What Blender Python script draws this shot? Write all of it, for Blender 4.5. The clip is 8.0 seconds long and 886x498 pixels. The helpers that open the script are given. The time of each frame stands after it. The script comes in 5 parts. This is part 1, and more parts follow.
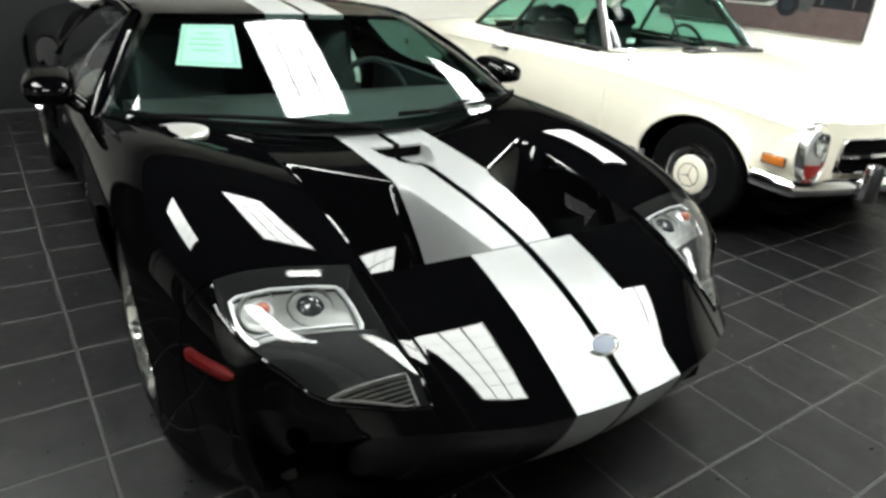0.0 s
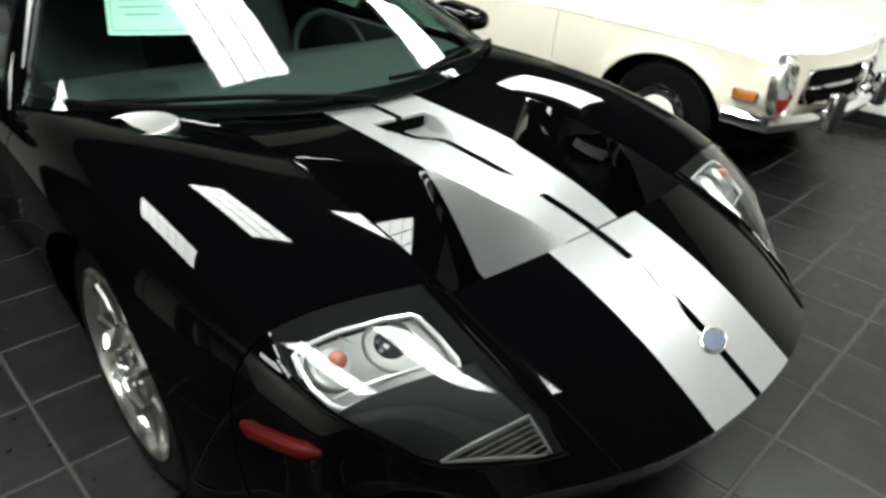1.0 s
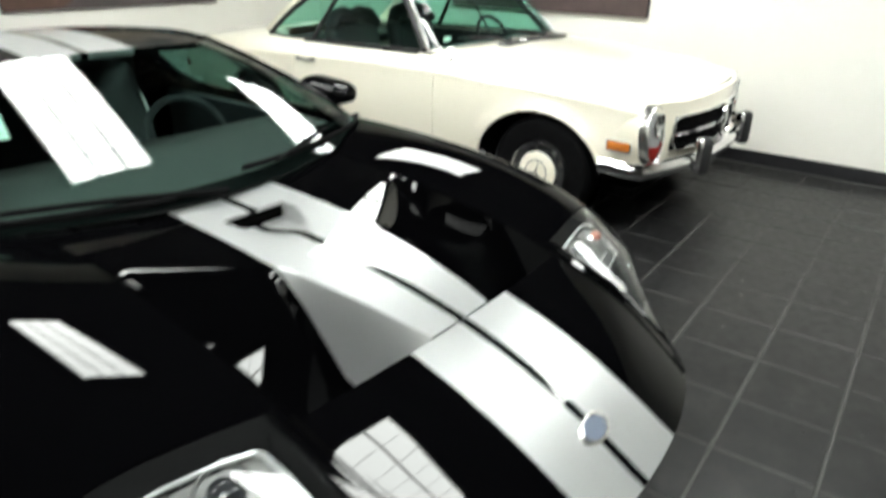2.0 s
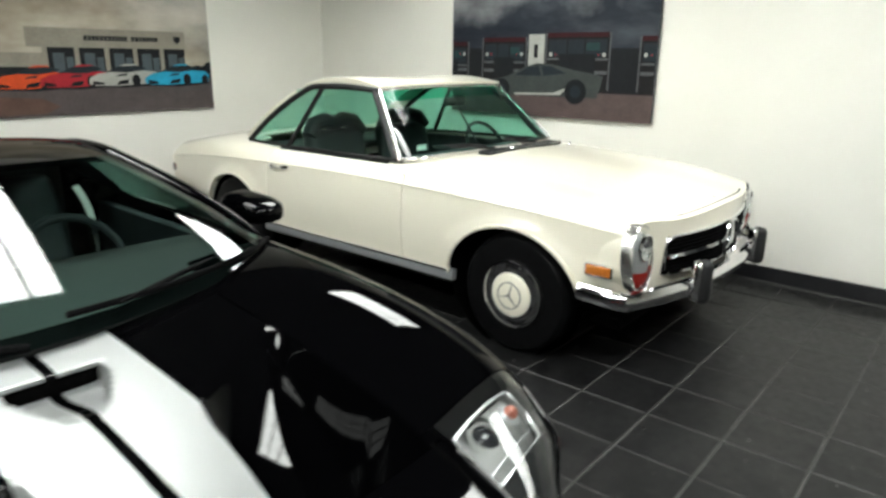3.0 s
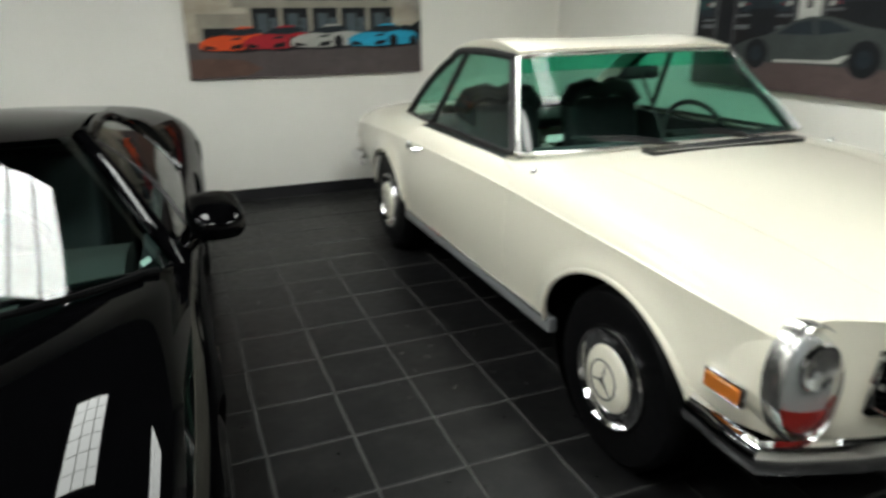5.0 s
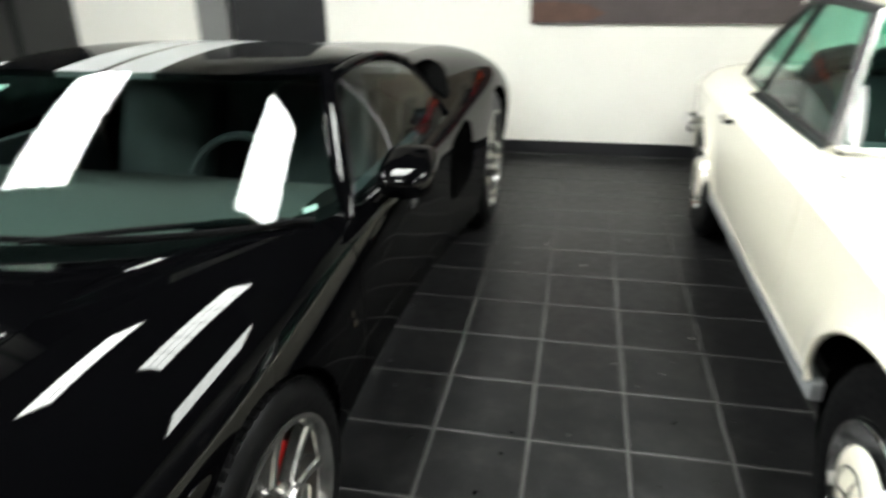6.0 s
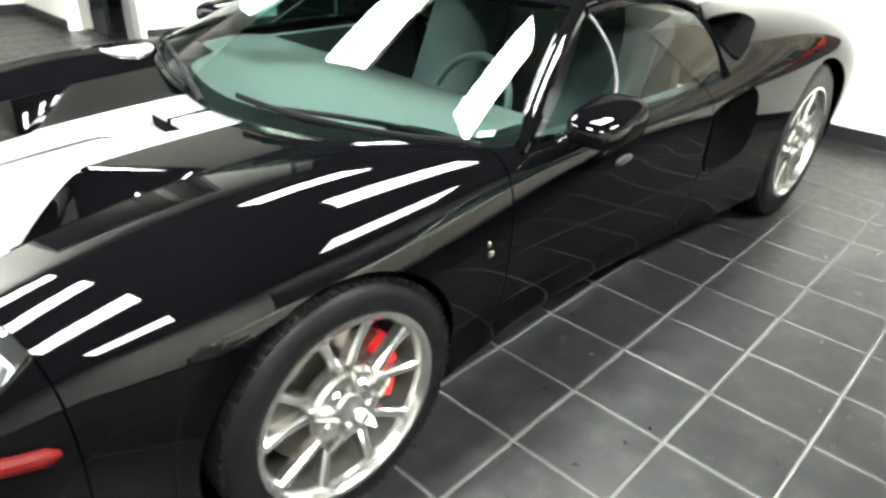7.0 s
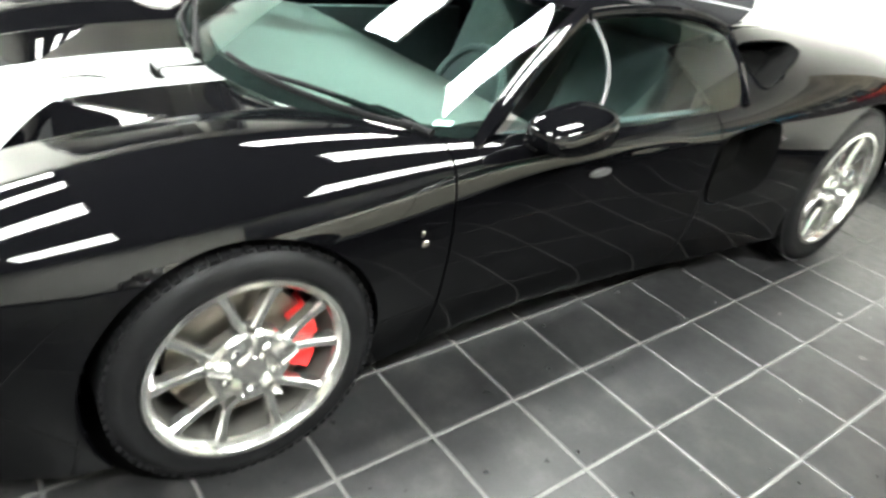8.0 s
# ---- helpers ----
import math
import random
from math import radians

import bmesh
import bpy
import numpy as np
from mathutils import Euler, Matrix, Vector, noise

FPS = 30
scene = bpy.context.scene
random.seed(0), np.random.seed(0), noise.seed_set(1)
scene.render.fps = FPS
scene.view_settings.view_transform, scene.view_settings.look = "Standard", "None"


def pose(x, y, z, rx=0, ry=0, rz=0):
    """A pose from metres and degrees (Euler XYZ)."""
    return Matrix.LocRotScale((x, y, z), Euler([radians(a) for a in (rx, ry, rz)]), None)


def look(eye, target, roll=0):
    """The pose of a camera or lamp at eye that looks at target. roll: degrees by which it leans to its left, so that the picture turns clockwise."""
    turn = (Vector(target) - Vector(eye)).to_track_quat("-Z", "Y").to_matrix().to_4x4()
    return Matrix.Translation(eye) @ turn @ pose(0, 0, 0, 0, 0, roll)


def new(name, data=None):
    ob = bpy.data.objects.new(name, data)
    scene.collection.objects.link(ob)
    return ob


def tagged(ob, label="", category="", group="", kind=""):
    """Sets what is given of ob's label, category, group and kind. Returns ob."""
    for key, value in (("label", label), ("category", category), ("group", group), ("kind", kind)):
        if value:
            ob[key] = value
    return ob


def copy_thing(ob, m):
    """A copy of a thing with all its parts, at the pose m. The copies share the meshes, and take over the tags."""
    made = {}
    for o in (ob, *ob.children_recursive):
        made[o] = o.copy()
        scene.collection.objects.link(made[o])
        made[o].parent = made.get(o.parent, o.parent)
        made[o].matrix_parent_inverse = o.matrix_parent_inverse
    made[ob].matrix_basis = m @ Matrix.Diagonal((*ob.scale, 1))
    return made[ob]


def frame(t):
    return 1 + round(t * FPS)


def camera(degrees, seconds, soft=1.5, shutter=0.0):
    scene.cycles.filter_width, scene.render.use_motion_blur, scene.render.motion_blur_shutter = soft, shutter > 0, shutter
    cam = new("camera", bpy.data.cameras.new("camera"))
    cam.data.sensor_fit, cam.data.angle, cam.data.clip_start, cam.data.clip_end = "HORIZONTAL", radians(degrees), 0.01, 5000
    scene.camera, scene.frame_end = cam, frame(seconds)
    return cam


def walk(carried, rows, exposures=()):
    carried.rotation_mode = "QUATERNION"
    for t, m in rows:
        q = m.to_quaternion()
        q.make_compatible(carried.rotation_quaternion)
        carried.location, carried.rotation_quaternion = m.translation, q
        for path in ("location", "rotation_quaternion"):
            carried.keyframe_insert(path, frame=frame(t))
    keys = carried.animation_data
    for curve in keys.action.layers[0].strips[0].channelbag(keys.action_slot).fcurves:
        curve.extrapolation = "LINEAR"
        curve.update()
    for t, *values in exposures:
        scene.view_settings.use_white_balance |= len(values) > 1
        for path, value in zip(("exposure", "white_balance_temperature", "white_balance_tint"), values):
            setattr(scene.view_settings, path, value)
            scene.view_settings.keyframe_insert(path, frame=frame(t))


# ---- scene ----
cam = camera(67.4, 8.0, soft=2.8, shutter=0.5)
PATH = [
    (0, (-1.946, -2.627, 1.391), (-0.88, -1.151, 0.564), 4.5),
    (0.5, (-2.044, -2.365, 1.351), (-0.851, -1.027, 0.464), 4.8),
    (1, (-2.061, -2.117, 1.365), (-0.792, -0.908, 0.403), 3.5),
    (1.5, (-2.055, -2.049, 1.388), (-0.701, -0.976, 0.381), 0.3),
    (2, (-1.857, -2.117, 1.409), (-0.379, -1.044, 0.594), 1.1),
    (2.2, (-1.733, -2.176, 1.419), (-0.269, -1.005, 0.722), 0.9),
    (3.3, (-1.004, -2.148, 1.411), (0.458, -0.886, 0.893), 1.0),
    (3.5, (-0.851, -2.165, 1.413), (0.571, -0.847, 0.921), 0.8),
    (4, (-0.519, -2.168, 1.424), (0.787, -0.734, 0.936), 1.1),
    (4.2, (-0.396, -2.14, 1.413), (0.883, -0.694, 0.891), 1.3),
    (5.3, (0.354, -1.917, 1.41), (0.74, -0.087, 0.702), -1.4),
    (5.5, (0.455, -1.869, 1.401), (0.652, -0.017, 0.671), -1.7),
    (6, (0.699, -1.696, 1.39), (0.324, 0.099, 0.592), -0.9),
    (6.5, (0.925, -1.608, 1.365), (-0.054, -0.102, 0.485), -0.6),
    (7, (1.087, -1.489, 1.374), (-0.1, -0.197, 0.414), 2.7),
    (7.5, (1.17, -1.329, 1.38), (-0.004, -0.013, 0.437), 7.3),
    (8, (1.308, -1.225, 1.375), (-0.017, -0.1, 0.386), 8.6),
]
EXPOSE = [(0, 1.1), (0.5, 0.95), (1.5, 1.0), (2.2, 0.85), (3.5, 0.42), (4.2, 0.12), (5.5, 0.25), (6.0, 1.25), (6.5, 2.65), (7.2, 3.5), (8.0, 3.65)]
walk(cam, [(t, look(eye, target, roll)) for t, eye, target, roll in PATH], EXPOSE)

# ==== build ====
# world, lights, exposure
world = bpy.data.worlds.new("world")
world.use_nodes = True
world.node_tree.nodes["Background"].inputs[0].default_value = (0.9, 0.95, 1.0, 1)
world.node_tree.nodes["Background"].inputs[1].default_value = 0.02
scene.world = world

# room plan
BACK, RIGHT, FRONT, TOP = 3.40, 3.42, -6.2, 2.75
TILE = 0.305


# ---- materials ----
def mat(name, base, rough=0.5, metal=0.0, coat=0.0, spec=0.5, **extra):
    m = bpy.data.materials.new(name)
    m.use_nodes = True
    b = m.node_tree.nodes["Principled BSDF"]
    b.inputs["Base Color"].default_value = (*base, 1)
    b.inputs["Roughness"].default_value = rough
    b.inputs["Metallic"].default_value = metal
    b.inputs["Coat Weight"].default_value = coat
    b.inputs["Coat Roughness"].default_value = 0.02
    b.inputs["Coat IOR"].default_value = 1.42
    b.inputs["Specular IOR Level"].default_value = spec
    for k, v in extra.items():
        b.inputs[k.replace("_", " ")].default_value = v
    return m


def nodes_of(m):
    return m.node_tree.nodes, m.node_tree.links, m.node_tree.nodes["Principled BSDF"]


def coords(m, kind="Object", scale=(1, 1, 1)):
    n, l, b = nodes_of(m)
    tc, mp = n.new("ShaderNodeTexCoord"), n.new("ShaderNodeMapping")
    mp.inputs["Scale"].default_value = scale
    l.new(tc.outputs[kind], mp.inputs["Vector"])
    return mp.outputs["Vector"]


def noise_tex(m, vec, scale, detail=4.0, rough=0.55):
    n, l, b = nodes_of(m)
    t = n.new("ShaderNodeTexNoise")
    t.inputs["Scale"].default_value, t.inputs["Detail"].default_value, t.inputs["Roughness"].default_value = scale, detail, rough
    l.new(vec, t.inputs["Vector"])
    return t.outputs["Fac"]


def ramp(m, fac, stops):
    n, l, b = nodes_of(m)
    r = n.new("ShaderNodeValToRGB")
    e = r.color_ramp.elements
    while len(e) < len(stops):
        e.new(0.5)
    for el, (p, c) in zip(e, stops):
        el.position, el.color = p, (*c, 1)
    l.new(fac, r.inputs["Fac"])
    return r.outputs["Color"]


def bump(m, height, strength=0.2, dist=0.002):
    n, l, b = nodes_of(m)
    bp = n.new("ShaderNodeBump")
    bp.inputs["Strength"].default_value, bp.inputs["Distance"].default_value = strength, dist
    l.new(height, bp.inputs["Height"])
    l.new(bp.outputs["Normal"], b.inputs["Normal"])
    return bp


def grainy(m, base, spread, scale, bump_scale=0.0, strength=0.2, dist=0.001, rough=None, kind="Object", scale3=(1, 1, 1)):
    """Colour that wanders about base at two scales, with relief and uneven gloss."""
    n, l, b = nodes_of(m)
    v = coords(m, kind, scale3)
    lo = tuple(c * (1 - spread) for c in base)
    hi = tuple(min(1, c * (1 + spread)) for c in base)
    l.new(ramp(m, noise_tex(m, v, scale, 6), [(0.3, lo), (0.7, hi)]), b.inputs["Base Color"])
    if rough:
        l.new(ramp(m, noise_tex(m, v, scale * 2.3, 5), [(0.3, (rough[0],) * 3), (0.7, (rough[1],) * 3)]), b.inputs["Roughness"])
    if bump_scale:
        bump(m, noise_tex(m, v, bump_scale, 5), strength, dist)
    return m


BLACK = mat("black_paint", (0.0008, 0.0008, 0.0010), 0.3, coat=0.45, spec=0.0)
REFLECTOR = mat("silvered_reflector", (0.66, 0.67, 0.67), 0.25, 0.6)
DULL = mat("dull_cast_metal", (0.075, 0.072, 0.066), 0.45, 0.7)
CARDINK = mat("faded_print", (0.34, 0.48, 0.40), 0.6)
BADGE = mat("blue_grey_enamel", (0.10, 0.12, 0.16), 0.3)
COWL = mat("matt_black_plastic", (0.0025, 0.0025, 0.0028), 0.8, spec=0.06)
BUCKET = mat("dark_lamp_bucket", (0.007, 0.0072, 0.0075), 0.6, spec=0.12)
BULB = mat("reddish_bulb_glass", (0.30, 0.10, 0.07), 0.2, coat=0.6)
LENS = mat("dark_projector_lens", (0.02, 0.021, 0.023), 0.12)
BRUSHED = mat("brushed_aluminium", (0.80, 0.79, 0.76), 0.34, 0.9)
CREAM = mat("cream_paint", (0.86, 0.82, 0.69), 0.3, coat=0.8)
CHROME = mat("chrome", (0.82, 0.82, 0.83), 0.07, 1.0)
ALLOY = mat("polished_alloy", (0.60, 0.59, 0.57), 0.27, 0.95)
SATIN = mat("satin_reflector", (0.15, 0.15, 0.146), 0.38, 0.6)
STEEL = mat("brake_steel", (0.20, 0.18, 0.155), 0.35, 1.0)
WHEELMETAL = mat("polished_wheel_alloy", (0.44, 0.435, 0.42), 0.19, 0.95)
RUBBER = grainy(mat("tyre_rubber", (0.004, 0.004, 0.0045), 0.5, spec=0.07), (0.0042, 0.0042, 0.0046), 0.3, 30, 180, 0.2, 0.0006, (0.36, 0.55))
TRIM = mat("black_trim", (0.008, 0.008, 0.009), 0.55)
# near-black base colour that stands in for shade in openings and hollows
DARK = mat("shade_black", (0.0012, 0.0012, 0.0012), 0.9, spec=0.02)
RED = mat("caliper_red", (0.65, 0.02, 0.02), 0.3, coat=0.6)
AMBER = mat("amber_lens", (0.50, 0.15, 0.025), 0.12, coat=1.0)
DIMRED = mat("dim_red_lens", (0.042, 0.0012, 0.0010), 0.5, coat=0.0, spec=0.08)
DASH = mat("grey_dashboard", (0.033, 0.028, 0.027), 0.6)
REDLENS = mat("red_lens", (0.26, 0.018, 0.014), 0.12, coat=1.0)
GREY = mat("grey_strip", (0.30, 0.31, 0.32), 0.4, 0.3)
LEATHER = grainy(mat("dark_leather", (0.02, 0.02, 0.022), 0.5), (0.022, 0.023, 0.026), 0.3, 20, 250, 0.3, 0.0008)
CARD = mat("windscreen_card", (0.80, 0.92, 0.82), 0.5)
WHITECARD = mat("white_sticker", (0.85, 0.87, 0.85), 0.5)


def glass(name, tint, rough=0.0, ior=1.45):
    """A thin pane: tinted, with gloss that rises alike on both faces towards grazing."""
    m = bpy.data.materials.new(name)
    m.use_nodes = True
    n, l = m.node_tree.nodes, m.node_tree.links
    n.remove(n["Principled BSDF"])
    t, g, x, f = n.new("ShaderNodeBsdfTransparent"), n.new("ShaderNodeBsdfGlossy"), n.new("ShaderNodeMixShader"), n.new("ShaderNodeLayerWeight")
    t.inputs["Color"].default_value = (*tint, 1)
    g.inputs["Roughness"].default_value = rough
    f0 = ((ior - 1) / (ior + 1)) ** 2
    p, a = n.new("ShaderNodeMath"), n.new("ShaderNodeMath")
    p.operation, a.operation = "POWER", "MULTIPLY_ADD"
    p.inputs[1].default_value, a.inputs[1].default_value, a.inputs[2].default_value = 5.0, 1 - f0, f0
    f.inputs["Blend"].default_value = 0.5
    l.new(f.outputs["Facing"], p.inputs[0]), l.new(p.outputs[0], a.inputs[0])
    l.new(a.outputs[0], x.inputs[0]), l.new(t.outputs[0], x.inputs[1]), l.new(g.outputs[0], x.inputs[2])
    l.new(x.outputs[0], n["Material Output"].inputs["Surface"])
    return m


GT_GLASS = glass("tinted_green_glass", (0.34, 0.52, 0.47), 0.0, 1.55)
M_GLASS = glass("green_glass", (0.50, 0.80, 0.70), 0.0, 1.30)
BAND_GLASS = glass("shade_band_glass", (0.22, 0.88, 0.68), 0.0, 1.05)
CLEAR = glass("clear_lens", (0.9, 0.92, 0.92), 0.0, 1.5)


def striped_paint():
    """Black paint with two silver stripes along the car and a fine black line between them."""
    m = mat("black_paint_silver_stripes", (0.0008, 0.0008, 0.0010), 0.3, coat=0.65, spec=0.0)
    n, l, b = nodes_of(m)
    sep = n.new("ShaderNodeSeparateXYZ")
    l.new(coords(m), sep.inputs[0])
    ab = n.new("ShaderNodeMath"); ab.operation = "ABSOLUTE"
    l.new(sep.outputs["X"], ab.inputs[0])
    lo = n.new("ShaderNodeMath"); lo.operation = "GREATER_THAN"; lo.inputs[1].default_value = 0.013
    hi = n.new("ShaderNodeMath"); hi.operation = "LESS_THAN"; hi.inputs[1].default_value = 0.175
    mu = n.new("ShaderNodeMath"); mu.operation = "MULTIPLY"
    l.new(ab.outputs[0], lo.inputs[0]), l.new(ab.outputs[0], hi.inputs[0])
    l.new(lo.outputs[0], mu.inputs[0]), l.new(hi.outputs[0], mu.inputs[1])
    l.new(ramp(m, mu.outputs[0], [(0.0, (0.0008, 0.0008, 0.0010)), (1.0, (0.33, 0.338, 0.338))]), b.inputs["Base Color"])
    r = n.new("ShaderNodeMapRange"); r.inputs["To Min"].default_value, r.inputs["To Max"].default_value = 0.3, 0.38
    l.new(mu.outputs[0], r.inputs["Value"]), l.new(r.outputs[0], b.inputs["Roughness"])
    q = n.new("ShaderNodeMath"); q.operation = "MULTIPLY"; q.inputs[1].default_value = 0.6
    l.new(mu.outputs[0], q.inputs[0]), l.new(q.outputs[0], b.inputs["Metallic"])
    return m


STRIPED = striped_paint()


# ---- mesh tools ----
def finish(bm, name, smooth=True, auto=None):
    me = bpy.data.meshes.new(name)
    bm.normal_update()
    if smooth:
        for f in bm.faces:
            f.smooth = True
        if auto:
            for e in bm.edges:
                if len(e.link_faces) == 2 and e.calc_face_angle(0) > radians(auto):
                    e.smooth = False
    bm.to_mesh(me)
    bm.free()
    return me


def part(name, bm, material, parent, label="", smooth=True, auto=35):
    me = finish(bm, name, smooth, auto)
    me.materials.append(material)
    ob = new(name, me)
    ob.parent = parent
    if label:
        tagged(ob, label)
    return ob


def thing(name, at, label, category, group="", kind=""):
    ob = new(name)
    ob.matrix_basis = at
    return tagged(ob, label, category, group, kind)


def solid(name, bm, material, label, category, at=None, group="", kind="", smooth=True, auto=35):
    me = finish(bm, name, smooth, auto)
    me.materials.append(material)
    ob = new(name, me)
    if at is not None:
        ob.matrix_basis = at
    return tagged(ob, label, category, group, kind)


def box(x0, x1, y0, y1, z0, z1, bev=0.0, seg=2, bm=None):
    bm = bm or bmesh.new()
    r = bmesh.ops.create_cube(bm, size=1, matrix=Matrix.Translation(((x0 + x1) / 2, (y0 + y1) / 2, (z0 + z1) / 2)) @ Matrix.Diagonal((x1 - x0, y1 - y0, z1 - z0, 1)))
    if bev:
        es = list({e for v in r["verts"] for e in v.link_edges})
        bmesh.ops.bevel(bm, geom=es, offset=bev, segments=seg, affect="EDGES", profile=0.5)
    return bm


def lathe(profile, n=48, axis="x", bm=None, m=None):
    """Turn (radius, along) pairs about an axis."""
    bm = bm or bmesh.new()
    rings = []
    for r, a in profile:
        ring = []
        for k in range(n):
            c, s = r * math.cos(2 * math.pi * k / n), r * math.sin(2 * math.pi * k / n)
            p = {"x": (a, c, s), "y": (c, a, s), "z": (c, s, a)}[axis]
            ring.append(bm.verts.new(m @ Vector(p) if m else p))
        rings.append(ring)
    for a, b in zip(rings, rings[1:]):
        for k in range(n):
            bm.faces.new((a[k], a[(k + 1) % n], b[(k + 1) % n], b[k]))
    return bm


def disc(r, a, n=32, axis="x", bm=None, m=None):
    bm = lathe([(r, a), (r * 0.02, a)], n, axis, bm, m)
    return bm


def tube(points, radius, n=8, flat=1.0, bm=None, closed=False, cap=True):
    """A tube along points; flat squeezes it across its own sideways direction; radius may be a list."""
    bm = bm or bmesh.new()
    pts = [Vector(p) for p in points]
    rings = []
    for i, p in enumerate(pts):
        a = pts[i - 1] if i or closed else pts[0]
        b = pts[(i + 1) % len(pts)] if i < len(pts) - 1 or closed else pts[-1]
        d = (b - a).normalized()
        up = Vector((0, 0, 1)) if abs(d.z) < 0.95 else Vector((0, 1, 0))
        s = d.cross(up).normalized()
        u = s.cross(d)
        r = radius[i] if isinstance(radius, (list, tuple)) else radius
        rings.append([bm.verts.new(p + s * r * math.cos(2 * math.pi * k / n) + u * r * flat * math.sin(2 * math.pi * k / n)) for k in range(n)])
    pairs = list(zip(rings, rings[1:])) + ([(rings[-1], rings[0])] if closed else [])
    for a, b in pairs:
        for k in range(n):
            bm.faces.new((a[k], a[(k + 1) % n], b[(k + 1) % n], b[k]))
    if cap and not closed:
        bm.faces.new(rings[0][::-1]), bm.faces.new(rings[-1])
    return bm


def spline(table):
    """Natural cubic through (x, value) pairs; holds its end slopes outside."""
    xs, ys = np.array(table, float).T
    n = len(xs)
    h = np.diff(xs)
    A, r = np.eye(n), np.zeros(n)
    for i in range(1, n - 1):
        A[i, i - 1 : i + 2] = h[i - 1], 2 * (h[i - 1] + h[i]), h[i]
        r[i] = 6 * ((ys[i + 1] - ys[i]) / h[i] - (ys[i] - ys[i - 1]) / h[i - 1])
    m2 = np.linalg.solve(A, r)

    def f(x):
        x = np.clip(np.asarray(x, float), xs[0], xs[-1])
        i = np.clip(np.searchsorted(xs, x) - 1, 0, n - 2)
        a, b = (xs[i + 1] - x) / h[i], (x - xs[i]) / h[i]
        return a * ys[i] + b * ys[i + 1] + ((a**3 - a) * m2[i] + (b**3 - b) * m2[i + 1]) * h[i] ** 2 / 6

    return f


def step(a, b, x):
    t = np.clip((np.asarray(x, float) - a) / (b - a), 0, 1)
    return t * t * (3 - 2 * t)


def sheet(P, keep=None, thick=0.0, bm=None, flip=False, lip=0.0):
    """A grid of points (rows, columns, 3) as a smooth sheet; keep masks cells; lip folds the border down."""
    bm = bm or bmesh.new()
    m, n = P.shape[:2]
    vs = [[bm.verts.new(P[i, j]) for j in range(n)] for i in range(m)]
    for i in range(m - 1):
        for j in range(n - 1):
            if keep is None or keep[i, j]:
                q = (vs[i][j], vs[i][j + 1], vs[i + 1][j + 1], vs[i + 1][j])
                bm.faces.new(q[::-1] if flip else q)
    bmesh.ops.delete(bm, geom=[v for v in bm.verts if not v.link_faces], context="VERTS")
    bm.normal_update()
    if lip:
        edges = [e for e in bm.edges if len(e.link_faces) == 1]
        base = {v: v.normal.copy() for e in edges for v in e.verts}
        made = bmesh.ops.extrude_edge_only(bm, edges=edges)["geom"]
        for v in made:
            if isinstance(v, bmesh.types.BMVert):
                near = min((o for o in (e.other_vert(v) for e in v.link_edges) if o in base), key=lambda o: (o.co - v.co).length, default=None)
                if near:
                    v.co = near.co - base[near] * lip
        for e in edges:
            e.smooth = False
    if thick:
        bmesh.ops.solidify(bm, geom=bm.faces[:], thickness=thick)
    return bm


class Shell:
    """A car body's skin as a surface of (u, y): section control points as curves along the car; u counts control points from the centre line out. The section is
    smooth but at the control points named in creases."""

    def __init__(self, curves, sweep, creases=()):
        self.cx = [spline(c[0]) for c in curves]
        self.cz = [spline(c[1]) for c in curves]
        self.sweep = sweep
        self.cuts = [0, *creases, len(curves) - 1]

    @staticmethod
    def second(n, clamp):
        A, B = np.eye(n), np.zeros((n, n))
        for i in range(1, n - 1):
            A[i, i - 1 : i + 2] = 1, 4, 1
            B[i, i - 1 : i + 2] = 6, -12, 6
        if clamp:
            A[0, 1], A[0, 0], B[0, 0], B[0, 1] = 1, 2, -6, 6
        return np.linalg.solve(A, B)

    def __call__(self, u, y, side=1):
        u0, y = np.broadcast_arrays(np.asarray(u, float), np.asarray(y, float))
        u = np.abs(u0)
        X = np.stack([c(y) for c in self.cx], -1)
        Z = np.stack([c(y) for c in self.cz], -1)
        x, z = np.zeros(u.shape), np.zeros(u.shape)
        for a0, a1 in zip(self.cuts, self.cuts[1:]):
            on = (u >= a0) if a1 == self.cuts[-1] else (u >= a0) & (u < a1)
            i = np.clip(np.floor(u).astype(int) - a0, 0, a1 - a0 - 1)
            t = u - a0 - i
            s = 1 - t
            for V, out, clamp in ((X, x, False), (Z, z, a0 == 0)):
                V = V[..., a0 : a1 + 1]
                D = V @ self.second(a1 - a0 + 1, clamp).T
                g = lambda W, k: np.take_along_axis(W, k[..., None], -1)[..., 0]
                val = s * g(V, i) + t * g(V, i + 1) + ((s**3 - s) * g(D, i) + (t**3 - t) * g(D, i + 1)) / 6
                out[...] = np.where(on, val, out)
        x = np.maximum(x, 0.0)
        return np.stack([x * np.where(u0 < 0, -1, 1) * side, y + self.sweep(y, x), z], -1)


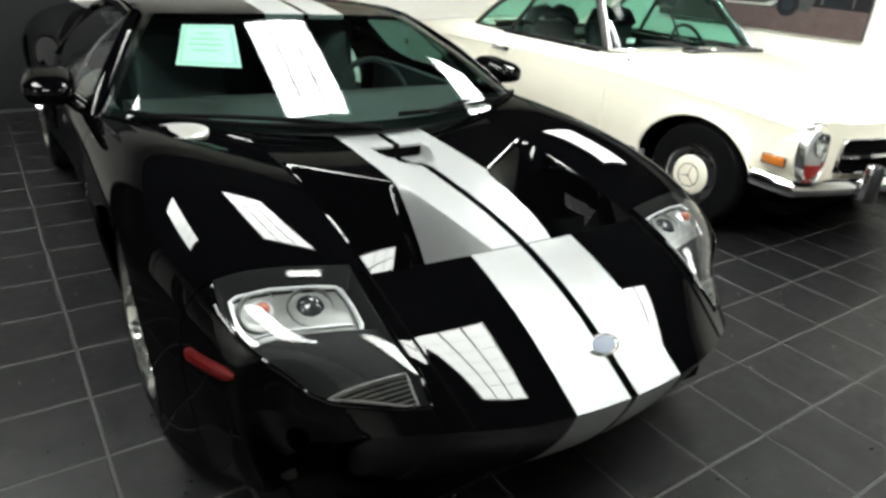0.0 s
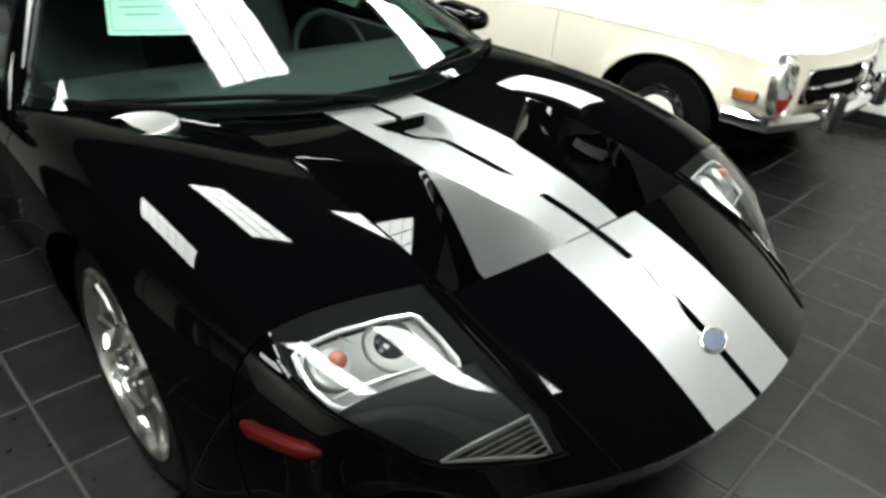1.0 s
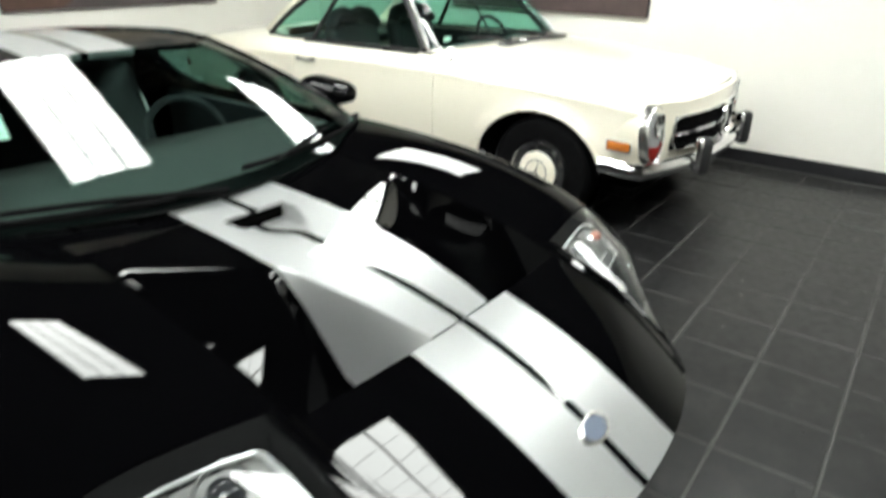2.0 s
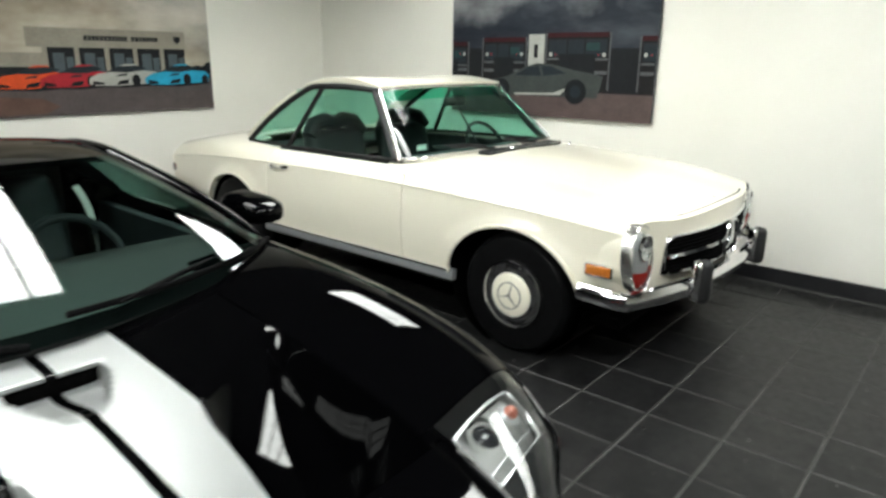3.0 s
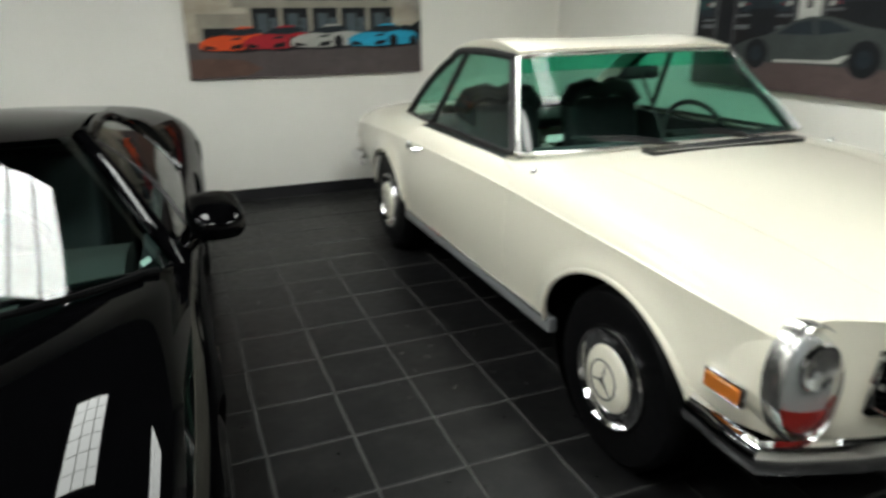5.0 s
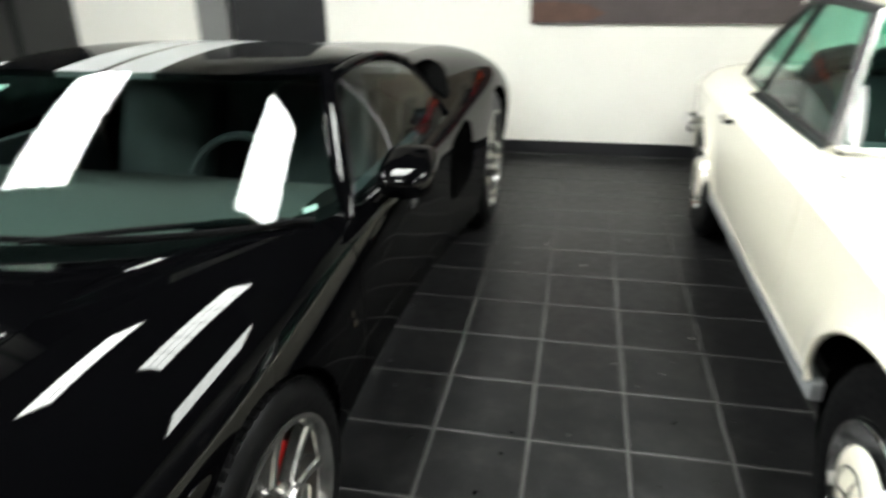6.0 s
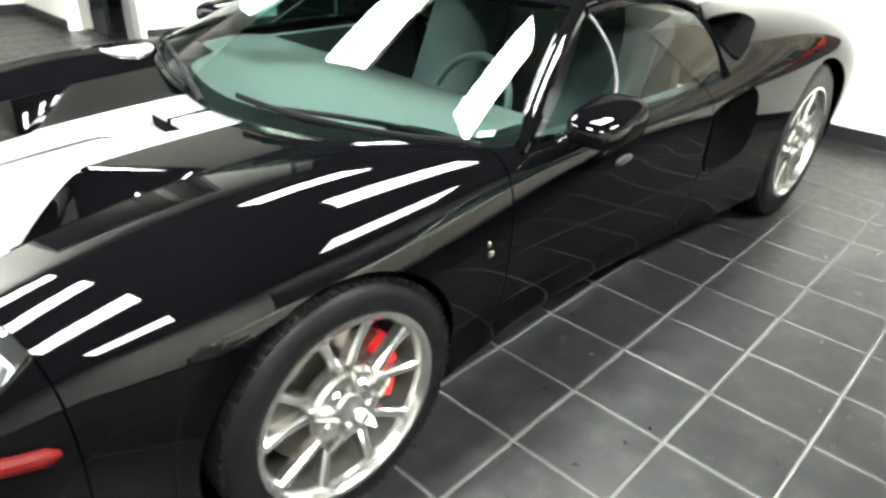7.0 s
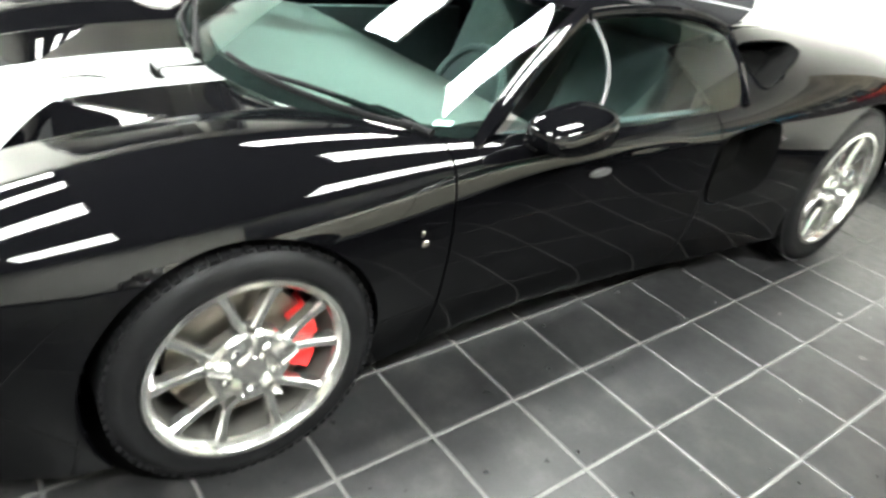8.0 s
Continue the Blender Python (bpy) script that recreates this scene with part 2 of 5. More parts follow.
def skin(S, u0, u1, nu, y0, y1, ny, side=1, arches=(), lip=0.012, warp=None, gap=0.0025, us=None, ys=None, across=None, bend=None, flare=0.0):
    """One panel of a shell between two section lines and two stations, with wheel openings cut and its edges folded in."""
    u = np.linspace(u0, u1, nu) if us is None else us
    y = np.linspace(y0 + gap, y1 - gap, ny) if ys is None else ys
    Y, U = np.meshgrid(y, u, indexing="ij")
    if across:
        U = across(Y, U)
    if bend:
        Y = bend(Y, U)
    P = S(U, Y, side)
    if warp:
        P = warp(P, U, Y)
    keep = np.ones((len(y) - 1, len(u) - 1), bool)
    for yc, zc, r, tall in arches:
        d = np.hypot(P[..., 1] - yc, (P[..., 2] - zc) / tall)
        inside = d < r
        c = inside[:-1, :-1].astype(int) + inside[1:, :-1] + inside[:-1, 1:] + inside[1:, 1:]
        keep &= c < 3
        k = keep
        on = np.zeros_like(inside)
        on[:-1, :-1] |= k; on[1:, :-1] |= k; on[:-1, 1:] |= k; on[1:, 1:] |= k
        off = np.zeros_like(inside)
        off[:-1, :-1] |= ~k; off[1:, :-1] |= ~k; off[:-1, 1:] |= ~k; off[1:, 1:] |= ~k
        rim = on & off & (np.abs(d - r) < 0.06)
        f = np.where(rim, r / np.maximum(d, 1e-6), 1.0)
        P[..., 1] = yc + (P[..., 1] - yc) * f
        P[..., 2] = zc + (P[..., 2] - zc) * f
        uu = np.linspace(2.0, S.cuts[-1], 300)
        for i, j in np.argwhere(rim):
            Q = S(uu, np.full(300, P[i, j, 1]), side)
            k = np.argsort(Q[:, 2])
            P[i, j, 0] = np.interp(P[i, j, 2], Q[k, 2], Q[k, 0])
        if flare:
            d = np.hypot(P[..., 1] - yc, (P[..., 2] - zc) / tall)
            P[..., 0] += side * flare * np.exp(-(((d - r) / 0.055) ** 2)) * step(zc - 0.05, zc + 0.12, P[..., 2])
    return sheet(P, keep, flip=(side < 0), lip=lip)


def ruled(a, b, ns, nv, bulge=(0, 0, 0), s0=0.0, s1=1.0, v0=0.0, v1=1.0):
    """Points between two curves a(s) and b(s), swelling by bulge in the middle."""
    s, v = np.linspace(s0, s1, ns), np.linspace(v0, v1, nv)
    A, B = np.array([a(k) for k in s], float), np.array([b(k) for k in s], float)
    P = A[None] * (1 - v)[:, None, None] + B[None] * v[:, None, None]
    return P + np.array(bulge)[None, None] * (4 * v * (1 - v))[:, None, None]


# ---- room ----
WALLPAINT = grainy(mat("white_wall_paint", (0.80, 0.78, 0.72), 0.6), (0.80, 0.785, 0.73), 0.03, 1.2, 260, 0.12, 0.0006)
CEILPAINT = grainy(mat("black_ceiling_paint", (0.02, 0.02, 0.02), 0.9), (0.02, 0.02, 0.021), 0.3, 6, 60, 0.4, 0.003)
BASEBLACK = grainy(mat("black_baseboard", (0.012, 0.012, 0.014), 0.35), (0.013, 0.013, 0.015), 0.3, 12, 0)
GROUT = grainy(mat("grey_grout", (0.047, 0.046, 0.044), 0.85), (0.047, 0.046, 0.044), 0.2, 9, 300, 0.4, 0.001)
DOORBLACK = grainy(mat("black_door_paint", (0.008, 0.008, 0.01), 0.4), (0.009, 0.009, 0.011), 0.3, 5)
DARKGLASS = mat("dark_glass", (0.004, 0.005, 0.006), 0.06, coat=0.5)
FRAMEGREY = mat("grey_frame", (0.22, 0.22, 0.22), 0.4, 0.5)


def tile_material():
    m = mat("slate_tile", (0.03, 0.03, 0.031), 0.4, spec=0.20)
    n, l, b = nodes_of(m)
    v = coords(m, "Object")
    oi = n.new("ShaderNodeObjectInfo")
    ge = n.new("ShaderNodeNewGeometry")
    add = n.new("ShaderNodeVectorMath"); add.operation = "ADD"
    cmb = n.new("ShaderNodeVectorMath"); cmb.operation = "SCALE"; cmb.inputs["Scale"].default_value = 37.0
    sm = n.new("ShaderNodeMath"); sm.operation = "ADD"
    l.new(oi.outputs["Random"], sm.inputs[0]), l.new(ge.outputs["Random Per Island"], sm.inputs[1])
    cx = n.new("ShaderNodeCombineXYZ")
    l.new(sm.outputs[0], cx.inputs[0]), l.new(sm.outputs[0], cx.inputs[1])
    l.new(cx.outputs[0], cmb.inputs[0])
    l.new(v, add.inputs[0]), l.new(cmb.outputs[0], add.inputs[1])
    vec = add.outputs[0]
    l.new(ramp(m, noise_tex(m, vec, 9, 8, 0.62), [(0.25, (0.0045, 0.0045, 0.0049)), (0.5, (0.0086, 0.0086, 0.0090)), (0.78, (0.021, 0.0206, 0.0202))]), b.inputs["Base Color"])
    l.new(ramp(m, noise_tex(m, vec, 22, 5), [(0.3, (0.27,) * 3), (0.7, (0.46,) * 3)]), b.inputs["Roughness"])
    bump(m, noise_tex(m, vec, 18, 4, 0.5), 0.16, 0.0016)
    return m


SLATE = tile_material()


def wall(name, x0, x1, y0, y1, z0, z1, label, material=None):
    return solid(name, box(x0, x1, y0, y1, z0, z1), material or WALLPAINT, label, "wall", kind="structure", smooth=False)


TH = 0.16
# back wall with a doorway
DX0, DX1, DH = -2.06, -1.25, 2.1
wall("wall_north_1", DX1, RIGHT + TH, BACK, BACK + TH, 0, TOP, "white painted showroom wall behind the cars")
wall("wall_north_2", -3.45, DX0, BACK, BACK + TH, 0, TOP, "white painted showroom wall beside the black door")
wall("wall_north_3", DX0, DX1, BACK, BACK + TH, DH, TOP, "white painted wall strip above the black door")
wall("wall_east", RIGHT, RIGHT + TH, FRONT, BACK, 0, TOP, "white painted side wall beside the cream coupe")
wall("wall_south", -7.3, RIGHT + TH, FRONT - TH, FRONT, 0, TOP, "white painted wall at the front of the showroom")
solid("ceiling", box(-7.3, RIGHT + TH, FRONT - TH, BACK + TH, TOP, TOP + 0.1), CEILPAINT, "matt black painted showroom ceiling", "ceiling", kind="structure", smooth=False)
WL = -5.2
wall("wall_west_1", WL - TH, WL, FRONT, -0.9, 0, TOP, "white painted wall with a doorway")
wall("wall_west_2", WL - TH, WL, 1.15, 2.6, 0, TOP, "white painted wall beside the doorway")
wall("wall_west_3", WL - TH, WL, -0.9, 1.15, 2.1, TOP, "white painted wall strip above the doorway")
wall("wall_corridor", -7.2, -6.02, 0.82, 0.98, 0, TOP, "white wall of the passage beyond the doorway")
wall("wall_far", -7.3, -7.2, -3.0, BACK, 0, TOP, "white wall of the room beyond the doorway")


def skirting(name, x0, x1, y0, y1):
    return solid(name, box(x0, x1, y0, y1, 0, 0.1, 0.004, 1), BASEBLACK, "black rubber baseboard along the wall", "baseboard", kind="structure", auto=30)


skirting("baseboard_1", DX1 + 0.05, RIGHT - 0.012, BACK - 0.012, BACK)
skirting("baseboard_2", -3.45, DX0 - 0.28, BACK - 0.012, BACK)
skirting("baseboard_3", RIGHT - 0.012, RIGHT, FRONT, BACK)
skirting("baseboard_4", WL, WL + 0.012, FRONT, -0.95)
skirting("baseboard_5", WL, WL + 0.012, 1.2, 2.6)
skirting("baseboard_7", -7.188, -6.02, 0.808, 0.82)
skirting("baseboard_6", -7.2, -7.188, -3.0, BACK)

door = thing("door_1", pose(0, 0, 0), "closed black door in the white back wall", "door", kind="structure")
part("leaf", box(DX0 + 0.02, DX1 - 0.02, BACK + 0.02, BACK + 0.07, 0.01, DH - 0.02, 0.003, 1), DOORBLACK, door)
part("frame", box(DX0 - 0.27, DX0 - 0.0, BACK - 0.02, BACK + 0.1, 0, DH + 0.05, 0.004, 1), FRAMEGREY, door, "grey side panel of the door frame")

pane = thing("window_1", pose(0, 0, 0), "dark glazed partition with black frames in the corner", "window", kind="structure")
part("pane", box(WL - 0.06, WL - 0.05, 2.66, BACK, 0.04, TOP), DARKGLASS, pane)
part("pane", box(WL - 0.05, -3.51, BACK + 0.05, BACK + 0.06, 0.04, TOP), DARKGLASS, pane)
part("window_frame", box(WL - 0.1, WL - 0.01, 2.6, 2.66, 0, TOP, 0.004, 1), BASEBLACK, pane)
part("window_frame", box(-3.51, -3.45, BACK + 0.01, BACK + 0.1, 0, TOP, 0.004, 1), BASEBLACK, pane)
part("window_frame", box(WL - 0.05, -3.51, BACK + 0.02, BACK + 0.09, 0, 0.04, 0.004, 1), BASEBLACK, pane)
solid("trim", box(WL, WL + 0.02, 2.24, 2.32, 0, TOP, 0.004, 1), FRAMEGREY, "grey vertical trim strip on the white wall", "trim", kind="structure")
way = thing("door_2", pose(0, 0, 0), "open glazed door in a dark frame leading to the next room", "door", kind="structure")
part("frame", box(WL - TH - 0.01, WL + 0.01, 1.09, 1.15, 0, 2.1, 0.004, 1), FRAMEGREY, way)
part("frame", box(WL - TH - 0.01, WL + 0.01, -0.9, -0.84, 0, 2.1, 0.004, 1), FRAMEGREY, way)
part("frame", box(WL - TH - 0.01, WL + 0.01, -0.84, 1.09, 2.04, 2.1, 0.004, 1), FRAMEGREY, way)
part("leaf", box(WL - TH - 0.64, WL - TH - 0.02, 0.93, 0.97, 0.02, 2.03, 0.004, 1), DARKGLASS, way, "dark glazed door leaf standing open")

# ceiling lights: fixtures with two diffusers each
TUBE = bpy.data.materials.new("fluorescent_tube")
TUBE.use_nodes = True
tn = TUBE.node_tree.nodes
tn.remove(tn["Principled BSDF"])
em = tn.new("ShaderNodeEmission")
em.inputs["Color"].default_value, em.inputs["Strength"].default_value = (0.96, 1.0, 0.955, 1), 21.0
TUBE.node_tree.links.new(em.outputs[0], tn["Material Output"].inputs["Surface"])
BLADE = mat("satin_louver_blade", (0.55, 0.55, 0.54), 0.35, 0.6)
TROFFER = mat("white_troffer", (0.85, 0.85, 0.84), 0.35)


def strip_light(w=0.6, ln=1.22):
    """A recessed fixture: three glowing strips behind a grid of satin blades."""
    t = thing("ceiling_light", pose(0, 0, 0), "white fluorescent ceiling fixture with a silver blade louver, lit", "ceiling light", "ceiling lights")
    bm = box(-w / 2, w / 2, -ln / 2, ln / 2, -0.015, 0.0, 0.002, 1)
    for x in (-w / 2, w / 2):
        box(x - 0.006, x + 0.006, -ln / 2, ln / 2, -0.072, -0.014, 0.002, 1, bm)
    for y in (-ln / 2, ln / 2):
        box(-w / 2 + 0.007, w / 2 - 0.007, y - 0.006, y + 0.006, -0.072, -0.014, 0.002, 1, bm)
    part("housing", bm, TROFFER, t)
    for k in (-1, 0, 1):
        part("lamp_strip", box(k * 0.197 - 0.086, k * 0.197 + 0.086, -ln / 2 + 0.012, ln / 2 - 0.012, -0.062, -0.052, 0.003, 1), TUBE, t, "glowing white lamp strip")
    for x in (-0.0975, 0.0975):
        part("long_blade", box(x - 0.004, x + 0.004, -ln / 2 + 0.007, ln / 2 - 0.007, -0.076, -0.050), BLADE, t)
    for k in range(1, 6):
        y = -ln / 2 + ln * k / 6
        part("cross_blade", box(-w / 2 + 0.007, w / 2 - 0.007, y - 0.0025, y + 0.0025, -0.072, -0.064), BLADE, t)
    return t


first = None
for x in (-4.4, -2.3, -0.25, 1.85):
    for y in (0.8, -2.0):
        if x < -4 and y > 0:
            continue  # bare ceiling by the doorway
        if first is None:
            first = strip_light()
            first.matrix_basis = pose(x, y, TOP - 0.002)
        else:
            copy_thing(first, pose(x, y, TOP - 0.002))


# ---- floor bed ----
solid("floor", box(-7.3, RIGHT, FRONT, BACK, -0.06, -0.003), GROUT, "dark slate tiled floor with pale grey grout", "floor", kind="structure", smooth=False)


# ---- wheels ----
def tyre_profile(r, rim, w):
    s = 0.004
    return [(rim, -w / 2 + 0.012), (rim + 0.012, -w / 2), (rim + (r - rim) * 0.5, -w / 2 - s), (r - 0.022, -w / 2 + 0.002), (r - 0.006, -w / 2 + 0.018), (r, -w / 2 + 0.04),
            (r, w / 2 - 0.04), (r - 0.006, w / 2 - 0.018), (r - 0.022, w / 2 - 0.002), (rim + (r - rim) * 0.5, w / 2 + s), (rim + 0.012, w / 2), (rim, w / 2 - 0.012)]


def spoke_arm(bm, p0, p1, widths):
    """A straight spoke arm with a flat face and chamfered edges; widths are half widths from the hub to the rim."""
    ax = Vector((1, 0, 0))
    across = ax.cross((p1 - p0).normalized())
    rows = []
    for k, w in enumerate(widths):
        f = k / (len(widths) - 1)
        c = p0.lerp(p1, f) - ax * 0.006 * math.sin(math.pi * f)
        rows.append([bm.verts.new(c + across * w * a + ax * d) for a, d in ((-1.15, -0.032), (-1, -0.007), (-0.62, 0), (0.62, 0), (1, -0.007), (1.15, -0.032))])
    for r0, r1 in zip(rows, rows[1:]):
        for k in range(5):
            bm.faces.new((r0[k], r0[k + 1], r1[k + 1], r1[k]))


def gt_wheel(parent, x, y, r, rim, w, side, turn):
    """Polished alloy wheel: five pairs of forked spokes, five nuts, drilled disc and red caliper. The outer face looks along +x times side."""
    wheel = part("wheel", lathe(tyre_profile(r, rim, w), 72, "x"), RUBBER, parent, "black low-profile tyre on a polished alloy wheel")
    wheel.matrix_basis = pose(x, y, r - 0.003) @ Matrix.Diagonal((side, 1, 1, 1))
    h = w / 2
    part("rim", lathe([(rim + 0.004, h - 0.016), (rim + 0.006, h + 0.002), (rim - 0.006, h + 0.004), (rim - 0.016, h - 0.006), (rim - 0.022, h - 0.03)], 72, "x"), WHEELMETAL, wheel)
    part("rim_barrel", lathe([(rim - 0.021, h - 0.028), (rim - 0.03, h - 0.08), (rim - 0.028, -h + 0.01)], 72, "x"), DULL, wheel)
    face = h - 0.020
    for k in range(5):
        a0 = 2 * math.pi * k / 5 + turn
        bm = bmesh.new()
        spot = lambda q, a, d: (face - d, q * math.cos(a), q * math.sin(a))
        tube([spot(0.06 + 0.05 * f, a0, 0.004 * f) for f in np.linspace(0, 1, 4)], [0.045, 0.041, 0.037, 0.030], 12, 0.34, bm)
        for sd in (-1, 1):
            p0, p1 = Vector(spot(0.088, a0 + sd * 0.10, 0.002)), Vector(spot(rim - 0.010, a0 + sd * 0.305, -0.004))
            spoke_arm(bm, p0, p1, (0.0165, 0.0125, 0.0115, 0.0125, 0.019))
        part("spoke", bm, WHEELMETAL, wheel, "forked polished spoke", auto=25)
    part("hub", lathe([(0.104, h - 0.06), (0.102, h - 0.024), (0.092, h - 0.014), (0.047, h - 0.015), (0.042, h - 0.012), (0.036, h - 0.006), (0.001, h - 0.004)], 40, "x"), WHEELMETAL, wheel)
    bm = bmesh.new()
    for k in range(78):
        for s in (1,):
            bmesh.ops.create_cube(bm, size=1, matrix=pose(0, 0, 0, 360 * k / 78, 0, 0) @ pose(s * (h - 0.026), 0, r - 0.003) @ Matrix.Diagonal((0.026, 0.017, 0.009, 1)))
    part("tread", bm, RUBBER, wheel)
    for k in range(5):
        a = 2 * math.pi * (k + 0.5) / 5 + turn
        m = pose(0, 0.062 * math.cos(a), 0.062 * math.sin(a))
        part("wheel_nut", lathe([(0.011, h - 0.03), (0.011, h - 0.012), (0.007, h - 0.008), (0.001, h - 0.008)], 6, "x", m=m), CHROME, wheel)
    part("brake_disc", lathe([(0.08, h - 0.085), (0.175, h - 0.085), (0.178, h - 0.09), (0.175, h - 0.115), (0.08, h - 0.115)], 48, "x"), STEEL, wheel)
    bm = bmesh.new()
    P = []
    for a in np.linspace(-0.50, 0.60, 16):
        P.append([(h - 0.125, q * math.cos(a), q * math.sin(a)) for q in (0.128, 0.19)] + [(h - 0.062, q * math.cos(a), q * math.sin(a)) for q in (0.186, 0.13)])
    P = np.array(P)
    P = np.concatenate([P, P[:, :1]], 1)
    bm = sheet(P)
    bmesh.ops.holes_fill(bm, edges=bm.edges[:])
    part("brake_caliper", bm, RED, wheel, "red brake caliper")
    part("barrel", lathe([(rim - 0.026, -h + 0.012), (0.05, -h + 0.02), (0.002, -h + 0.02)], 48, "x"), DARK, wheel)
    return wheel


# ---- black sports car ----
gt = thing("sports_car", pose(-0.773, -0.778, 0, 0, 0, -1.35), "glossy black low sports car with twin silver stripes on dark tiles", "car", "parked cars")
GX1 = [(-1.13, 0.40), (-0.9, 0.445), (-0.62, 0.462), (-0.3, 0.465), (0.0, 0.470), (0.25, 0.485), (0.5, 0.54), (0.8, 0.60), (1.9, 0.62), (2.7, 0.55), (3.55, 0.50)]
GX2 = [(-1.13, 0.525), (-0.95, 0.622), (-0.8, 0.668), (-0.6, 0.707), (-0.35, 0.754), (-0.1, 0.779), (0.2, 0.800), (0.5, 0.843), (0.8, 0.885), (1.2, 0.9), (1.8, 0.885), (2.2, 0.845), (2.7, 0.81), (3.2, 0.76), (3.55, 0.68)]
GX3 = [(-1.13, 0.58), (-0.95, 0.741), (-0.8, 0.819), (-0.6, 0.868), (-0.35, 0.913), (-0.1, 0.941), (0.2, 0.951), (0.5, 0.948), (0.8, 0.943), (1.2, 0.94), (1.8, 0.95), (2.4, 0.97), (2.75, 0.975), (3.2, 0.95), (3.55, 0.86)]
GX4 = [(-1.13, 0.55), (-0.95, 0.72), (-0.6, 0.875), (-0.35, 0.93), (0.0, 0.952), (0.5, 0.93), (1.2, 0.915), (1.8, 0.935), (2.4, 0.97), (2.75, 0.975), (3.2, 0.95), (3.55, 0.86)]
GX5 = [(-1.13, 0.50), (-0.95, 0.66), (-0.6, 0.84), (-0.35, 0.915), (0.0, 0.93), (0.5, 0.86), (1.8, 0.855), (2.4, 0.935), (3.2, 0.92), (3.55, 0.84)]
GZ0 = [(-1.13, 0.43), (-1.06, 0.470), (-0.95, 0.535), (-0.62, 0.664), (-0.2, 0.724), (0.21, 0.749), (0.7, 0.775), (1.3, 0.90), (1.9, 1.03), (2.4, 1.01), (3.0, 0.95), (3.55, 0.89)]
GZ1 = [(-1.13, 0.43), (-1.06, 0.478), (-0.95, 0.542), (-0.8, 0.603), (-0.6, 0.664), (-0.35, 0.718), (-0.1, 0.752), (0.2, 0.772), (0.5, 0.782), (0.8, 0.797), (1.3, 0.85), (1.9, 0.985), (2.4, 0.975), (3.0, 0.93), (3.55, 0.875)]
GZ2 = [(-1.13, 0.41), (-1.06, 0.46), (-0.95, 0.541), (-0.8, 0.614), (-0.6, 0.688), (-0.35, 0.747), (-0.1, 0.786), (0.2, 0.803), (0.5, 0.798), (0.8, 0.787), (1.2, 0.785), (1.8, 0.8), (2.2, 0.87), (2.6, 0.905), (3.0, 0.895), (3.55, 0.83)]
GZ3 = [(-1.13, 0.35), (-1.06, 0.389), (-0.95, 0.460), (-0.8, 0.540), (-0.6, 0.610), (-0.35, 0.640), (-0.1, 0.650), (0.2, 0.656), (0.5, 0.650), (0.8, 0.641), (1.2, 0.635), (1.8, 0.66), (2.4, 0.72), (2.8, 0.74), (3.55, 0.66)]
GZ4 = [(-1.13, 0.24), (-0.6, 0.35), (-0.2, 0.40), (0.6, 0.36), (1.8, 0.36), (2.4, 0.42), (2.8, 0.44), (3.55, 0.40)]
GZ5 = [(-1.13, 0.17), (-0.6, 0.15), (0.6, 0.155), (1.8, 0.15), (2.4, 0.18), (3.55, 0.22)]
GT = Shell([([(-1.13, 0), (3.55, 0)], GZ0), (GX1, GZ1), (GX2, GZ2), (GX3, GZ3), (GX4, GZ4), (GX5, GZ5)],
           lambda y, x: 0.30 * (1 - step(-1.15, -0.2, y)) * x**2 + 0.7 * (1 - step(-1.13, -0.8, y)) * x**4, (1,))
FA, RA = (0.015, 0.322, 0.347, 1.0), (2.71, 0.37, 0.395, 1.0)
HLB = -0.585  # rear edge of the headlights
LINE = -0.62

HL_Y = [-1.03, -1.025, -1.01, -0.98, -0.87, -0.77, -0.69, -0.65, -0.60, HLB]
HL_OUT = [1.40, 1.95, 2.38, 2.54, 2.60, 2.68, 2.68, 2.64, 2.55, 2.50]


def outer_edge(Y):
    """The headlight's lower outer edge, which runs in to a rounded tip at the nose."""
    return np.interp(Y, HL_Y, HL_OUT)


def inner_edge(Y):
    """The headlight's edge along the nose panel."""
    return np.interp(Y, [-1.03, -0.95, -0.86, -0.72, HLB], [1.33, 1.20, 1.20, 1.16, 1.12])


# nose panel, between the headlights
part("nose_panel", skin(GT, -1, 1, 61, -1.08, LINE, 24, across=lambda Y, U: U * (inner_edge(Y) - 0.035)), STRIPED, gt, "black nose panel with two silver stripes")


